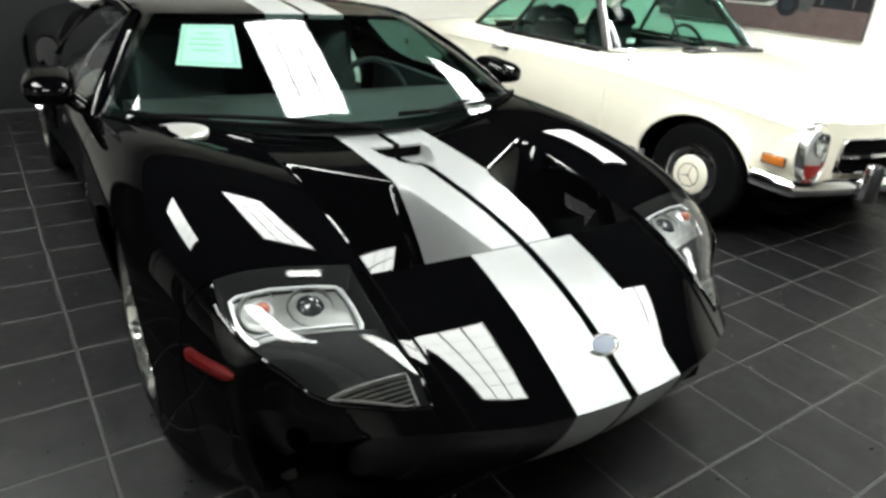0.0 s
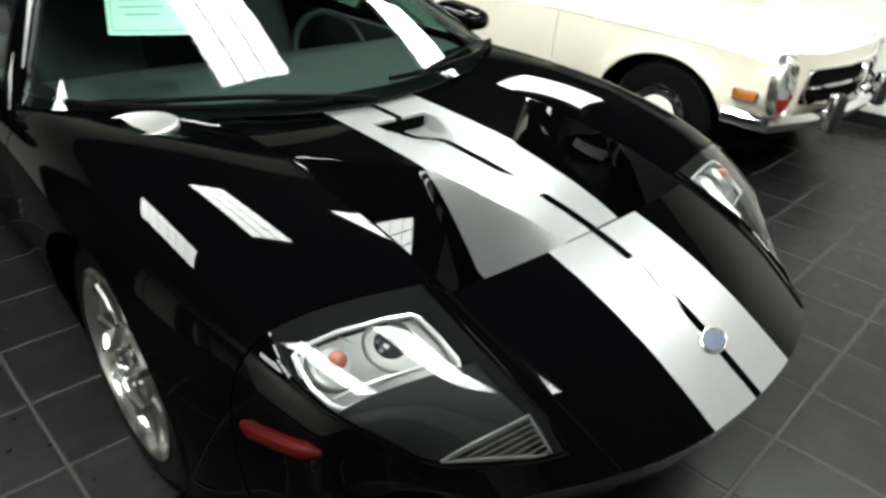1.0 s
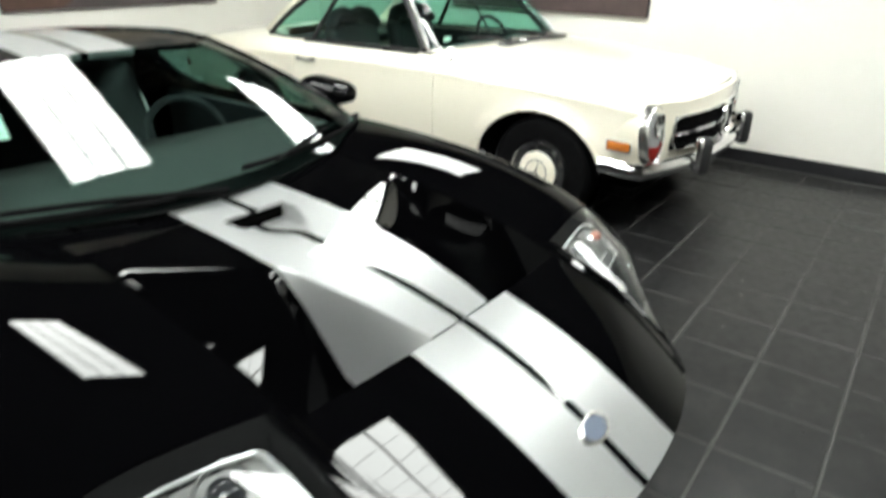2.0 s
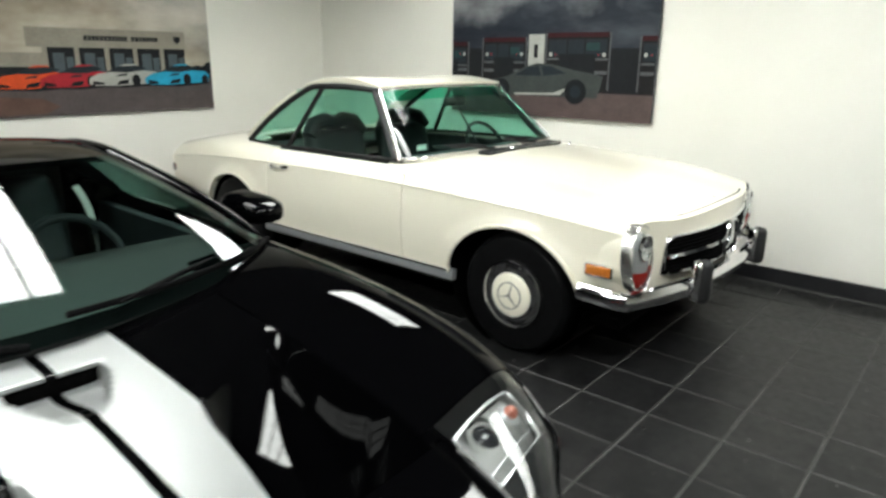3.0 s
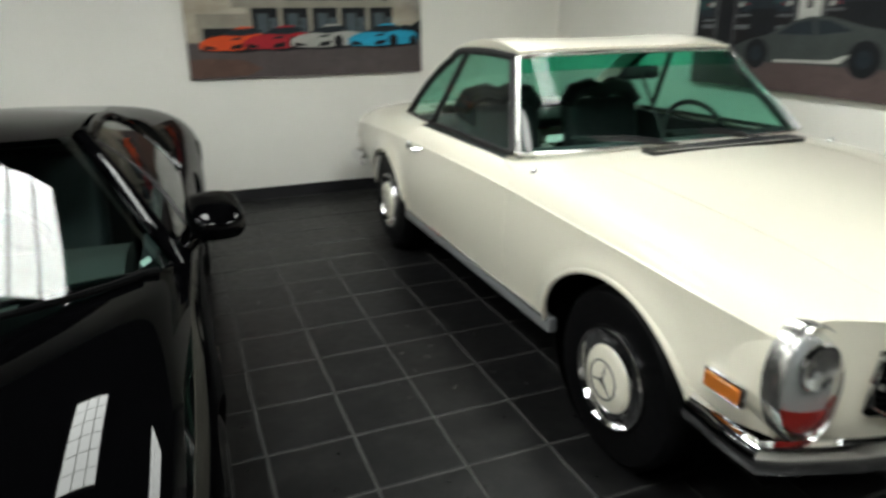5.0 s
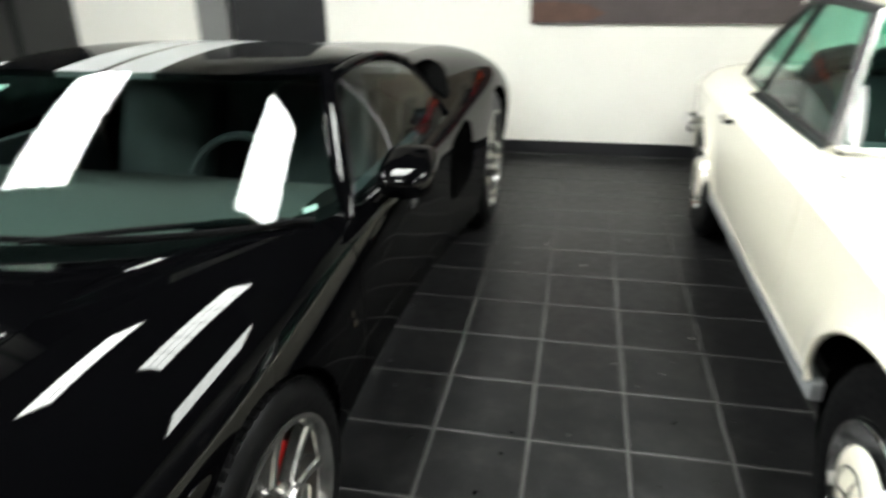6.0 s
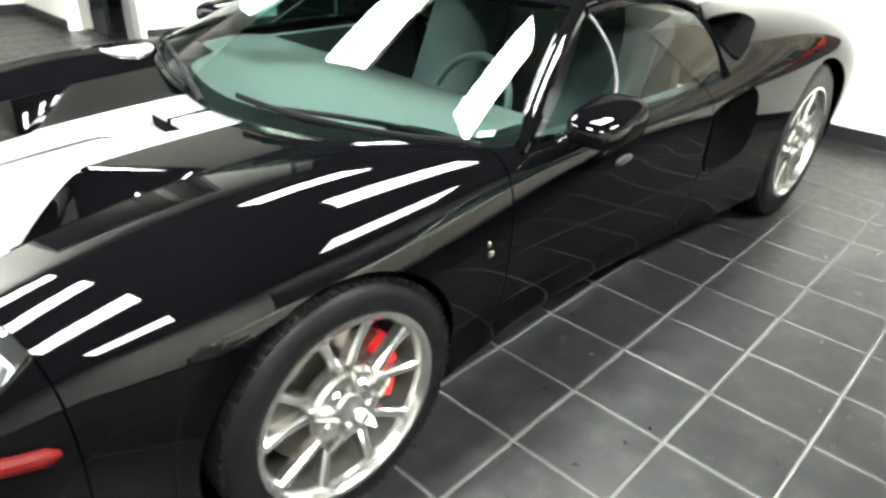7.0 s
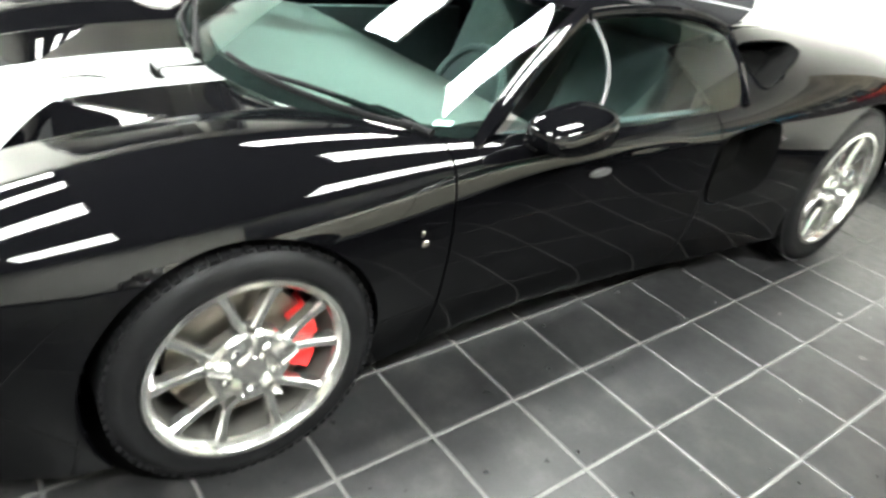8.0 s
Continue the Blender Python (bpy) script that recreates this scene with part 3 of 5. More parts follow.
def hood_sheet():
    ys = np.concatenate([np.linspace(LINE + 0.003, 0.04, 80), np.linspace(0.048, 0.099, 9), np.linspace(0.1, 0.112, 6), np.linspace(0.12, 0.235, 10)])
    rows = []
    for y in ys:
        k = np.clip((y + 0.62) / 0.62, 0, 1)
        sp = 0.10 + 0.085 * k**0.75
        ft = max(0.190, sp + 0.004)
        edge = float(GT(0.992, y)[0])
        hi, lo = edge - 0.004, edge - 0.040
        e = [0.0, sp, ft, lo, hi, edge]
        x = np.concatenate([np.linspace(e[i], e[i + 1], n, endpoint=(i == 4)) for i, n in enumerate((20, 14, 30, 7, 3))])
        uu = np.linspace(0, 0.999, 220)
        u = np.interp(x, GT(uu, y)[:, 0], uu)
        P = GT(u, y + 0.10 * step(0.10, 0.235, y) * (x / 0.5) ** 2)
        # the scoop's floor falls forwards from a line that runs aslant across the hood
        start = -0.20 + 0.20 * np.clip((x - 0.17) / 0.285, 0, 1)
        fall = np.clip((start - y) / (0.225 + 0.20 * np.clip((x - 0.19) / 0.265, 0, 1)), 0, 1)
        fall = (np.sqrt(fall**2 + 0.0004) - 0.02) / 0.9802
        inner = np.clip((x - sp) / (ft - sp), 0, 1)
        inner = 0.6 * inner + 0.4 * inner**2 * (3 - 2 * inner)
        outer = np.clip((hi - x) / (hi - lo), 0, 1)
        P[:, 2] -= 0.245 * fall * np.minimum(inner, outer)
        half = 0.035 + 0.055 * step(-0.12, 0.09, y)
        P[:, 2] -= 0.042 * step(-0.12, 0.08, y) * (1 - step(0.10, 0.108, y)) * (1 - step(half, half + 0.014, x))
        rows.append(np.concatenate([(P * np.array([-1, 1, 1]))[:0:-1], P]))
    return sheet(np.array(rows), lip=0.012)


part("hood", hood_sheet(), STRIPED, gt, "black vented hood with two silver stripes and deep scoops")
# near-black insert at the duct's rear step, painted shade for the opening
part("duct_shade", box(-0.094, 0.094, 0.0965, 0.0990, 0.700, 0.738), DARK, gt)

for side in (1, -1):
    # fender, from the hood's edge down to the sill
    ysf = np.concatenate([np.linspace(HLB + 0.003, -0.42, 14), np.linspace(-0.41, 0.41, 76), np.linspace(0.42, 0.545, 8)])
    part("fender", skin(GT, 0, 0, 0, 0, 0, 0, side, [FA], us=np.linspace(1.0, 5, 134), ys=ysf), BLACK, gt)
    part("nose_corner", skin(GT, 0, 0, 0, 0, 0, 0, side, us=np.linspace(1.0, 1.09, 4), ys=np.linspace(LINE + 0.003, HLB, 4), lip=0.006), BLACK, gt)
    # the hood's shut line runs on down the nose
    ysh = np.linspace(-1.075, LINE + 0.01, 40)
    part("shut_line", tube([tuple(p) for p in GT(np.ones(40), ysh, side)], 0.0042, 6), DARK, gt)
    def tuck(P, U, Y):
        P[..., 1] += 0.17 * (1 - step(-1.08, -0.72, Y)) * np.clip((0.43 - P[..., 2]) / 0.24, 0, 1)
        return P
    part("bumper_side", skin(GT, 0, 0, 0, 0, 0, 0, side, [FA], warp=tuck, us=np.linspace(0, 1, 60), ys=np.concatenate([np.linspace(-1.078, -1.0305, 8), np.linspace(-1.0295, -0.97, 24), np.linspace(-0.965, HLB - 0.003, 50)]), across=lambda Y, U: (e := np.where(Y > -1.03, outer_edge(Y) + 0.03, 1.305)) + U * (5 - e)), BLACK, gt, "black bumper corner under the headlight")
    def swell(P, U, Y):
        f = np.clip((U - inner_edge(Y)) / np.maximum(outer_edge(Y) - inner_edge(Y), 0.05), 0, 1)
        P[..., 2] += 0.008 * np.sin(np.pi * f**0.8) * step(-1.03, -0.93, Y) * (1 - step(-0.66, HLB, Y))
        return P
    hl = part("headlight", skin(GT, 0, 0, 0, 0, 0, 0, side, us=np.linspace(0, 1, 18), ys=np.concatenate([np.linspace(-1.0285, -0.97, 16), np.linspace(-0.96, HLB - 0.002, 30)]), across=lambda Y, U: inner_edge(Y) + U * (outer_edge(Y) - inner_edge(Y) - 0.01), lip=0.008, warp=swell), CLEAR, gt, "clear headlight cover over two round lamps")
    hl.visible_shadow = False
    def sink(P, U, Y):
        e = np.minimum(np.minimum(U - inner_edge(Y) + 0.01, outer_edge(Y) + 0.02 - U) / 0.2, np.minimum(Y + 1.03, HLB - Y) / 0.05)
        P[..., 2] -= 0.075 * np.clip(e, 0, 1)
        P[..., 0] -= 0.02 * side * np.clip(e, 0, 1)
        return P
    part("bucket", skin(GT, 0, 0, 0, 0, 0, 0, side, us=np.linspace(0, 1, 30), ys=np.concatenate([np.linspace(-1.03, -0.97, 16), np.linspace(-0.96, HLB, 34)]), across=lambda Y, U: inner_edge(Y) - 0.01 + U * (outer_edge(Y) - inner_edge(Y) + 0.03), lip=0, warp=sink), BUCKET, hl, "dark headlight bucket")
    # edge trim round the cover
    loop = [(outer_edge(y) + 0.01, y) for y in np.linspace(HLB, -1.028, 60)] + [(inner_edge(y) - 0.012, y) for y in np.linspace(-1.025, HLB, 30)]
    part("rim_trim", tube([tuple(GT(u, y, side)) for u, y in loop], 0.0055, 8), BLACK, hl)
    ye = np.linspace(-1.028, HLB, 30)
    Q = GT(inner_edge(ye) - 0.004, ye, side)
    part("surround", sheet(np.stack([Q, Q - np.array([side * 0.004, 0, 0.012]), Q - np.array([side * 0.006, 0, 0.035])], 1)), BLACK, hl)
    def housing(P, U, Y):
        P[..., 2] -= 0.050 + 0.02 * np.clip((-0.70 - Y) / 0.1, 0, 1)
        P[..., 0] -= 0.012 * side
        return P
    part("reflector", skin(GT, 0, 0, 0, 0, 0, 0, side, us=np.linspace(0, 1, 22), ys=np.linspace(-0.775, HLB - 0.028, 14), across=lambda Y, U: 1.32 + U * (np.minimum(outer_edge(Y) - 0.10, 2.54) - 1.32), lip=0.02, warp=housing), SATIN, hl, "silver lamp housing")
    bez = [(1.33, -0.63), (1.37, -0.618), (1.6, -0.612), (2.0, -0.610), (2.36, -0.612), (2.46, -0.622), (2.50, -0.65), (2.56, -0.70), (2.56, -0.75), (2.50, -0.772), (2.2, -0.776), (1.8, -0.776), (1.40, -0.770), (1.36, -0.752), (1.33, -0.69)]
    part("lamp_bezel", tube([tuple(GT(u, y, side) - np.array([side * 0.012, 0, 0.040])) for u, y in bez], 0.0055, 8, closed=True), REFLECTOR, hl, "bright frame round the lamps")
    part("lower_shelf", tube([tuple(GT(u, -0.735, side) - np.array([side * 0.012, 0, 0.052])) for u in np.linspace(1.42, 2.46, 14)], 0.0035, 6), REFLECTOR, hl)
    part("front_mask", skin(GT, 0, 0, 0, 0, 0, 0, side, us=np.linspace(0, 1, 20), ys=np.linspace(-0.985, -0.780, 14), across=lambda Y, U: inner_edge(Y) + 0.02 + U * (outer_edge(Y) - inner_edge(Y) - 0.06), lip=0.0, warp=lambda P, U, Y: P - np.array([side * 0.008, 0, 0.026])), BUCKET, hl, "smooth dark panel ahead of the lamps")
    for k, (u, y, r) in enumerate(((2.20, -0.662, 0.048), (1.70, -0.664, 0.050))):
        c = GT(u, y, side)
        m = pose(c[0] - 0.012 * side, c[1] - 0.004, c[2] - 0.052, -58, 0, 0)
        lamp = part("lamp", lathe([(r * 1.12, 0.014), (r * 1.12, 0.0), (r * 1.05, -0.004), (r * 1.0, 0.002), (r * 0.82, 0.022), (r * 0.5, 0.03)], 32, "y", m=m), SATIN, hl, "round headlamp")
        part("bulb", lathe([(r * 0.8, 0.014), (r * 0.62, -0.002), (r * 0.35, -0.012), (0.001, -0.016)], 24, "y", m=m), LENS if k else REFLECTOR, lamp)
        if k == 0:
            part("bulb_tip", lathe([(0.019, -0.004), (0.016, -0.020), (0.009, -0.028), (0.001, -0.030)], 20, "y", m=m), BULB, lamp, "reddish lamp bulb")
    # ribbed signal lamp in the front corner
    tip, far, near = np.array([1.42, -1.018]), np.array([2.36, -0.992]), np.array([1.30, -0.935])
    for k in range(7):
        f = 0.05 + 0.8 * k / 6
        a, b = far + (tip - far) * f, near + (tip - near) * f
        q = np.array([a + (b - a) * g for g in np.linspace(0, 1, 9)])
        P = GT(q[:, 0], q[:, 1], side)
        P[:, 2] -= 0.012
        part("signal_rib", tube([tuple(p) for p in P], 0.0026, 6), DULL, hl)
    part("signal_rim", tube([tuple(GT(u, y, side) - np.array([0, 0, 0.009])) for u, y in [far + (near - far) * g for g in np.linspace(0, 1, 8)] + [near + (tip - near) * g for g in np.linspace(0.15, 1, 6)] + [tip + (far - tip) * g for g in np.linspace(0.12, 1, 10)]], 0.003, 6), SATIN, hl)
    my = np.linspace(-0.82, -0.62, 8)
    mu = [np.interp(-0.520, -GT(np.linspace(2.6, 3.9, 90), y)[:, 2], np.linspace(2.6, 3.9, 90)) for y in my]
    part("side_marker", tube([tuple(p + np.array([side * 0.001, 0, 0])) for p in GT(np.array(mu), my, side)], [0.006] + [0.017] * 6 + [0.006], 10, 1.0), DIMRED, gt, "dim red side marker lamp")
    # door
    yd = np.linspace(0.552, 1.64, 40)
    part("door", skin(GT, 2.05, 5, 50, 0, 0, 0, side, us=np.linspace(1.9, 4.86, 56), ys=yd), BLACK, gt)
    hd = GT(np.interp(-0.672, -GT(np.linspace(2, 3, 60), 1.07)[:, 2], np.linspace(2, 3, 60)), 1.07, side)
    part("door_handle", lathe([(0.001, 0.006), (0.03, 0.006), (0.036, 0.003), (0.038, -0.004)], 28, "x", m=pose(*hd) @ Matrix.Diagonal((side, 1.25, 0.42, 1))), TRIM, gt, "flush oval door release")
    for k, (y, z) in enumerate(((0.455, 0.60), (0.465, 0.57))):
        sc = GT(np.interp(-z, -GT(np.linspace(2.5, 4, 90), y)[:, 2], np.linspace(2.5, 4, 90)), y, side)
        part("side_script", box(sc[0] - 0.004, sc[0] + 0.004, y - 0.004 - 0.004 * k, y + 0.004 + 0.006 * k, z - 0.009, z + 0.008, 0.002, 1), STEEL, gt, "small chrome script on the fender")
    part("sill", skin(GT, 4.88, 5, 4, 0.36, 2.32, 24, side, lip=0.02), BLACK, gt)

    def quarter(P, U, Y):
        s = 1 - step(0.55, 1.25, ((Y - 1.83) / 0.165) ** 4 + ((U - 3.12) / 0.52) ** 4)
        P[..., 0] -= side * 0.13 * s
        a = (Y - 2.14) / 0.19
        t = 1 - step(0.5, 1.1, a**4 + ((U - 1.55 + 0.06 * a) / (0.27 * (1 - 0.45 * np.clip(a, -1, 1)))) ** 4)
        P[..., 0] -= side * 0.10 * t
        P[..., 2] -= 0.05 * t
        return P
    yq = np.concatenate([np.linspace(1.646, 2.26, 44), np.linspace(2.27, 3.15, 80), np.linspace(3.16, 3.52, 10)])
    part("quarter_panel", skin(GT, 1, 5, 0, 0, 0, 0, side, [RA], us=np.linspace(1.0, 5, 130), ys=yq, warp=quarter), BLACK, gt)
    # sheets over both recesses; their near-black colour paints in the intakes' inner shade
    ga, gb = np.meshgrid(np.linspace(-1, 1, 36), np.linspace(-1, 1, 36), indexing="ij")
    gk = np.maximum(np.abs(ga), np.abs(gb)) / (ga**4 + gb**4 + 1e-9) ** 0.25
    GY, GU = 1.83 + 0.173 * ga * gk, 3.12 + 0.540 * gb * gk
    part("intake", sheet(quarter(GT(GU, GY, side), GU, GY) + np.array([side * 0.008, 0, 0]), flip=(side < 0)), DARK, gt, "side air intake, near-black sheet for the shade inside")
    TY = 2.14 + 0.196 * ga * gk
    TU = 1.55 - 0.06 * ga * gk + 0.282 * (1 - 0.45 * ga * gk) * gb * gk
    part("intake", sheet(quarter(GT(TU, TY, side), TU, TY) + np.array([side * 0.003, 0, 0.004]), flip=(side < 0)), DARK, gt, "upper air intake, near-black sheet for the shade inside")
    gt_wheel(gt, 0.828 if side > 0 else -0.79, 0.03, 0.320, 0.240, 0.235, side, 0.3)
    gt_wheel(gt, side * 0.80, 2.71, 0.366, 0.262, 0.315, side, 0.9)
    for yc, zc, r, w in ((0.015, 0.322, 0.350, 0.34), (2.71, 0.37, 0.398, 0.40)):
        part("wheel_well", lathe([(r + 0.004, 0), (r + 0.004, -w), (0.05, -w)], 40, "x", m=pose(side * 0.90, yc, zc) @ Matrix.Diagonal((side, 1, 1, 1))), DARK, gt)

part("engine_cover", skin(GT, -1, 1, 0, 0, 0, 0, us=np.linspace(-0.995, 0.995, 40), ys=np.linspace(2.02, 3.52, 40)), STRIPED, gt)


# greenhouse
def lerp3(*ps):
    fs = [spline([(i / (len(ps) - 1), p[k]) for i, p in enumerate(ps)]) for k in range(3)]
    return lambda s: (float(fs[0](s)), float(fs[1](s)), float(fs[2](s)))


ws_base = lerp3((-0.865, 0.655, 0.795), (-0.70, 0.385, 0.793), (0, 0.22, 0.768), (0.70, 0.385, 0.793), (0.865, 0.655, 0.795))
ws_top = lerp3((-0.615, 1.20, 1.055), (-0.475, 1.005, 1.078), (0, 0.92, 1.09), (0.475, 1.005, 1.078), (0.615, 1.20, 1.055))
wind = part("windshield", sheet(ruled(ws_base, ws_top, 33, 15, (0, -0.009, 0.009)), flip=False), GT_GLASS, gt, "raked green tinted windshield")
wind.visible_shadow = False
roof_r = lerp3((-0.64, 1.95, 1.005), (-0.35, 2.0, 1.04), (0, 2.02, 1.05), (0.35, 2.0, 1.04), (0.64, 1.95, 1.005))
part("roof", sheet(ruled(ws_top, roof_r, 33, 17, (0, 0, 0.045)), lip=0.02), STRIPED, gt, "black roof with two silver stripes")
part("rear_screen", sheet(ruled(roof_r, lambda s: (1.1 * (s - 0.5), 2.35, 0.985), 17, 6)), BLACK, gt)
for side in (1, -1):
    flip = lambda f: (lambda s: (side * f(s)[0], f(s)[1], f(s)[2]))
    belt = flip(lerp3((0.885, 0.70, 0.79), (0.905, 1.15, 0.787), (0.885, 1.82, 0.795)))
    rail = flip(lerp3((0.65, 1.19, 1.045), (0.648, 1.4, 1.06), (0.655, 1.70, 1.048), (0.70, 1.87, 1.0)))
    g = part("side_window", sheet(ruled(belt, rail, 20, 10, (side * 0.02, 0, 0.0)), flip=(side < 0)), GT_GLASS, gt, "dark tinted side window")
    g.visible_shadow = False
    a = [Vector(ws_base(1.0 if side > 0 else 0.0)), Vector(ws_top(1.0 if side > 0 else 0.0))]
    pil = [tuple(a[0].lerp(a[1], f) + Vector((side * 0.012, -0.012 * math.sin(math.pi * f), 0.018 * math.sin(math.pi * f)))) for f in np.linspace(-0.05, 1, 11)]
    part("pillar", tube(pil, [0.012, 0.022] + [0.027] * 9, 10, 0.8), BLACK, gt)
    part("roof_rail", tube([rail(f) for f in np.linspace(0.0, 1.0, 14)] + [tuple(Vector(rail(1)).lerp(Vector(belt(1)), f)) for f in np.linspace(0.1, 1, 8)], 0.02, 10), BLACK, gt)
    part("window_divider", tube([tuple(Vector(belt(0.37)).lerp(Vector(rail(0.02)), f) + Vector((side * 0.02 * math.sin(math.pi * f) + side * 0.004, 0.06 * math.sin(math.pi * f), 0))) for f in np.linspace(0, 1, 10)], 0.006, 8), TRIM, gt)
    part("pillar", sheet(ruled(flip(lerp3((0.885, 1.80, 0.785), (0.86, 1.94, 0.80))), flip(lerp3((0.70, 1.85, 1.0), (0.655, 1.97, 0.965))), 8, 8, (side * 0.012, 0, 0.006)), flip=(side < 0)), BLACK, gt)
    # mirror
    mir = part("mirror", bmesh.new(), BLACK, gt, "glossy black door mirror")
    bm = bmesh.new()
    bmesh.ops.create_uvsphere(bm, u_segments=28, v_segments=16, radius=1)
    for v in bm.verts:
        p = v.co
        q = Vector([math.copysign(abs(k) ** 0.64, k) for k in p])
        v.co = Vector((q.x * 0.082, q.y * (0.155 if q.y < 0 else 0.105), q.z * (0.050 if q.z > 0 else 0.056) * (1 + 0.12 * q.y) + 0.008 * q.y))
    bmesh.ops.transform(bm, matrix=pose(side * 0.99, 0.875, 0.845, 0, 0, side * 6), verts=bm.verts)
    tube([(side * 0.88, 0.80, 0.755), (side * 0.91, 0.82, 0.785), (side * 0.945, 0.845, 0.82)], [0.035, 0.03, 0.03], 10, 1.0, bm)
    me = finish(bm, "mirror", True, 40)
    me.materials.append(BLACK)
    mir.data = me

# inside
part("dashboard", sheet(ruled(lambda s: (1.5 * (s - 0.5), 0.32 + 0.9 * (s - 0.5) ** 2, 0.762), lambda s: (1.5 * (s - 0.5), 0.95, 0.76), 17, 6, (0, 0, 0.03)), lip=0.12), DASH, gt, "dark dashboard top")
part("tub", box(-0.74, 0.74, 0.55, 1.95, 0.18, 0.22), DARK, gt)
part("bulkhead", box(-0.66, 0.66, 1.86, 1.92, 0.2, 0.98), LEATHER, gt)
for side in (1, -1):
    seat = part("seat", box(side * 0.37 - 0.24, side * 0.37 + 0.24, 1.1, 1.6, 0.24, 0.42, 0.06, 3), LEATHER, gt, "dark leather bucket seat")
    part("backrest", box(-0.23, 0.23, 0, 0.13, 0, 0.62, 0.055, 3), LEATHER, seat).matrix_basis = pose(side * 0.37, 1.52, 0.36, -22, 0, 0)
    part("door_card", box(side * 0.80 - 0.02, side * 0.80 + 0.02, 0.66, 1.8, 0.2, 0.76), LEATHER, gt)
part("steering_wheel", lathe([(0.17 + 0.014 * math.cos(a), 0.014 * math.sin(a)) for a in np.linspace(0, 2 * math.pi, 9)], 32, "y", m=pose(0.37, 0.98, 0.72, -25, 0, 0)), LEATHER, gt)

part("cowl", skin(GT, 0, 0, 0, 0, 0, 0, us=np.linspace(-1.5, 1.5, 41), ys=np.linspace(0.239, 0.56, 10), warp=lambda P, U, Y: P - np.array([0, 0, 0.014]), lip=0), COWL, gt, "black cowl panel")
# papers behind and wipers over the windshield
def on_glass(s, v, lift):
    a, b = np.array(ws_base(s)), np.array(ws_top(s))
    p = a * (1 - v) + b * v + np.array([0, -0.009, 0.009]) * 4 * v * (1 - v)
    return p + np.array([0, -0.55, 0.83]) * lift
part("glass_border", sheet(np.array([[on_glass(s, v, -0.004) for s in np.linspace(0.02, 0.98, 33)] for v in np.linspace(0.0, 0.075, 4)])), COWL, gt, "black border along the glass")
card = np.array([[on_glass(s, v, -0.012) for s in np.linspace(0.247, 0.357, 6)] for v in np.linspace(0.50, 0.90, 6)])
part("price_card", sheet(card), CARD, gt, "pale green paper card inside the windshield")
def card_bar(s0, s1, v0, v1):
    part("printed_line", sheet(np.array([[on_glass(s, v, -0.0105) for s in np.linspace(s0, s1, 5)] for v in np.linspace(v0, v1, 3)])), CARDINK, gt)


for v0, v1 in ((0.525, 0.532), (0.868, 0.875)):
    card_bar(0.254, 0.350, v0, v1)
for s0 in (0.254, 0.348):
    card_bar(s0, s0 + 0.002, 0.525, 0.875)
for k, (s0, s1) in enumerate(((0.284, 0.318), (0.270, 0.332), (0.268, 0.334), (0.276, 0.326))):
    card_bar(s0, s1, 0.80 - 0.055 * k, 0.812 - 0.055 * k)
sticker = np.array([[on_glass(s, v, -0.008) for s in np.linspace(0.86, 0.90, 4)] for v in np.linspace(0.06, 0.11, 3)])
part("sticker", sheet(sticker), WHITECARD, gt)
for s0, s1, v1 in ((0.50, 0.20, 0.03), (0.89, 0.57, 0.06)):
    a, b = on_glass(s0, 0.0, 0.012), on_glass(s1, v1, 0.02)
    w = part("wiper", tube([tuple(a + (b - a) * f + np.array([0, 0, 0.012 * math.sin(math.pi * f)])) for f in np.linspace(0, 1, 9)], [0.011, 0.010, 0.009, 0.009, 0.008, 0.008, 0.007, 0.007, 0.005], 8), COWL, gt, "black wiper arm")
    part("blade", tube([tuple(on_glass(s0 + (s1 - s0) * f, 0.02 + v1 * f, 0.012)) for f in np.linspace(0.15, 1.12, 12)], 0.006, 6, 1.6), COWL, w)

# small fittings
fc = GT(np.interp(0.69, GT(np.linspace(1, 2, 90), 0.278)[:, 0], np.linspace(1, 2, 90)), 0.278, -1)
cap = part("fuel_cap", lathe([(0.091, -0.022), (0.091, 0.000), (0.086, 0.003), (0.080, 0.002), (0.078, 0.001), (0.001, 0.003)], 48, "z", m=pose(fc[0], fc[1], fc[2] + 0.000, 0, -2, 0)), BRUSHED, gt, "round brushed aluminium fuel filler cap")
em_p = GT(0.0, -0.955)
badge = part("badge", lathe([(0.034, -0.004), (0.034, 0.004), (0.029, 0.006), (0.027, 0.004), (0.001, 0.004)], 32, "z", m=pose(*em_p, 33, 0, 0) @ Matrix.Diagonal((1.5, 0.85, 1, 1))), ALLOY, gt, "oval chrome nose badge")
part("badge_face", lathe([(0.026, 0.0), (0.026, 0.0055), (0.001, 0.0062)], 28, "z", m=pose(*em_p, 33, 0, 0) @ Matrix.Diagonal((1.5, 0.85, 1, 1))), BADGE, badge)
# front fascia
lip_c = lambda s: tuple(GT((2 * s - 1) * 3.4, -1.0785))
bot_c = lambda s: (1.28 * (s - 0.5), -0.93 + 0.75 * (s - 0.5) ** 2, 0.20)
part("front_bumper", sheet(ruled(lip_c, bot_c, 41, 12, (0, -0.02, 0)), flip=True), STRIPED, gt, "black front bumper")
tail_c = lambda s: tuple(GT((2 * s - 1) * 4.9, 3.519))
part("tail_panel", sheet(ruled(tail_c, lambda s: (1.5 * (s - 0.5), 3.5, 0.3), 41, 10, (0, 0.02, 0))), BLACK, gt)
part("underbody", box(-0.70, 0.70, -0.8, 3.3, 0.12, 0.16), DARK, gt)


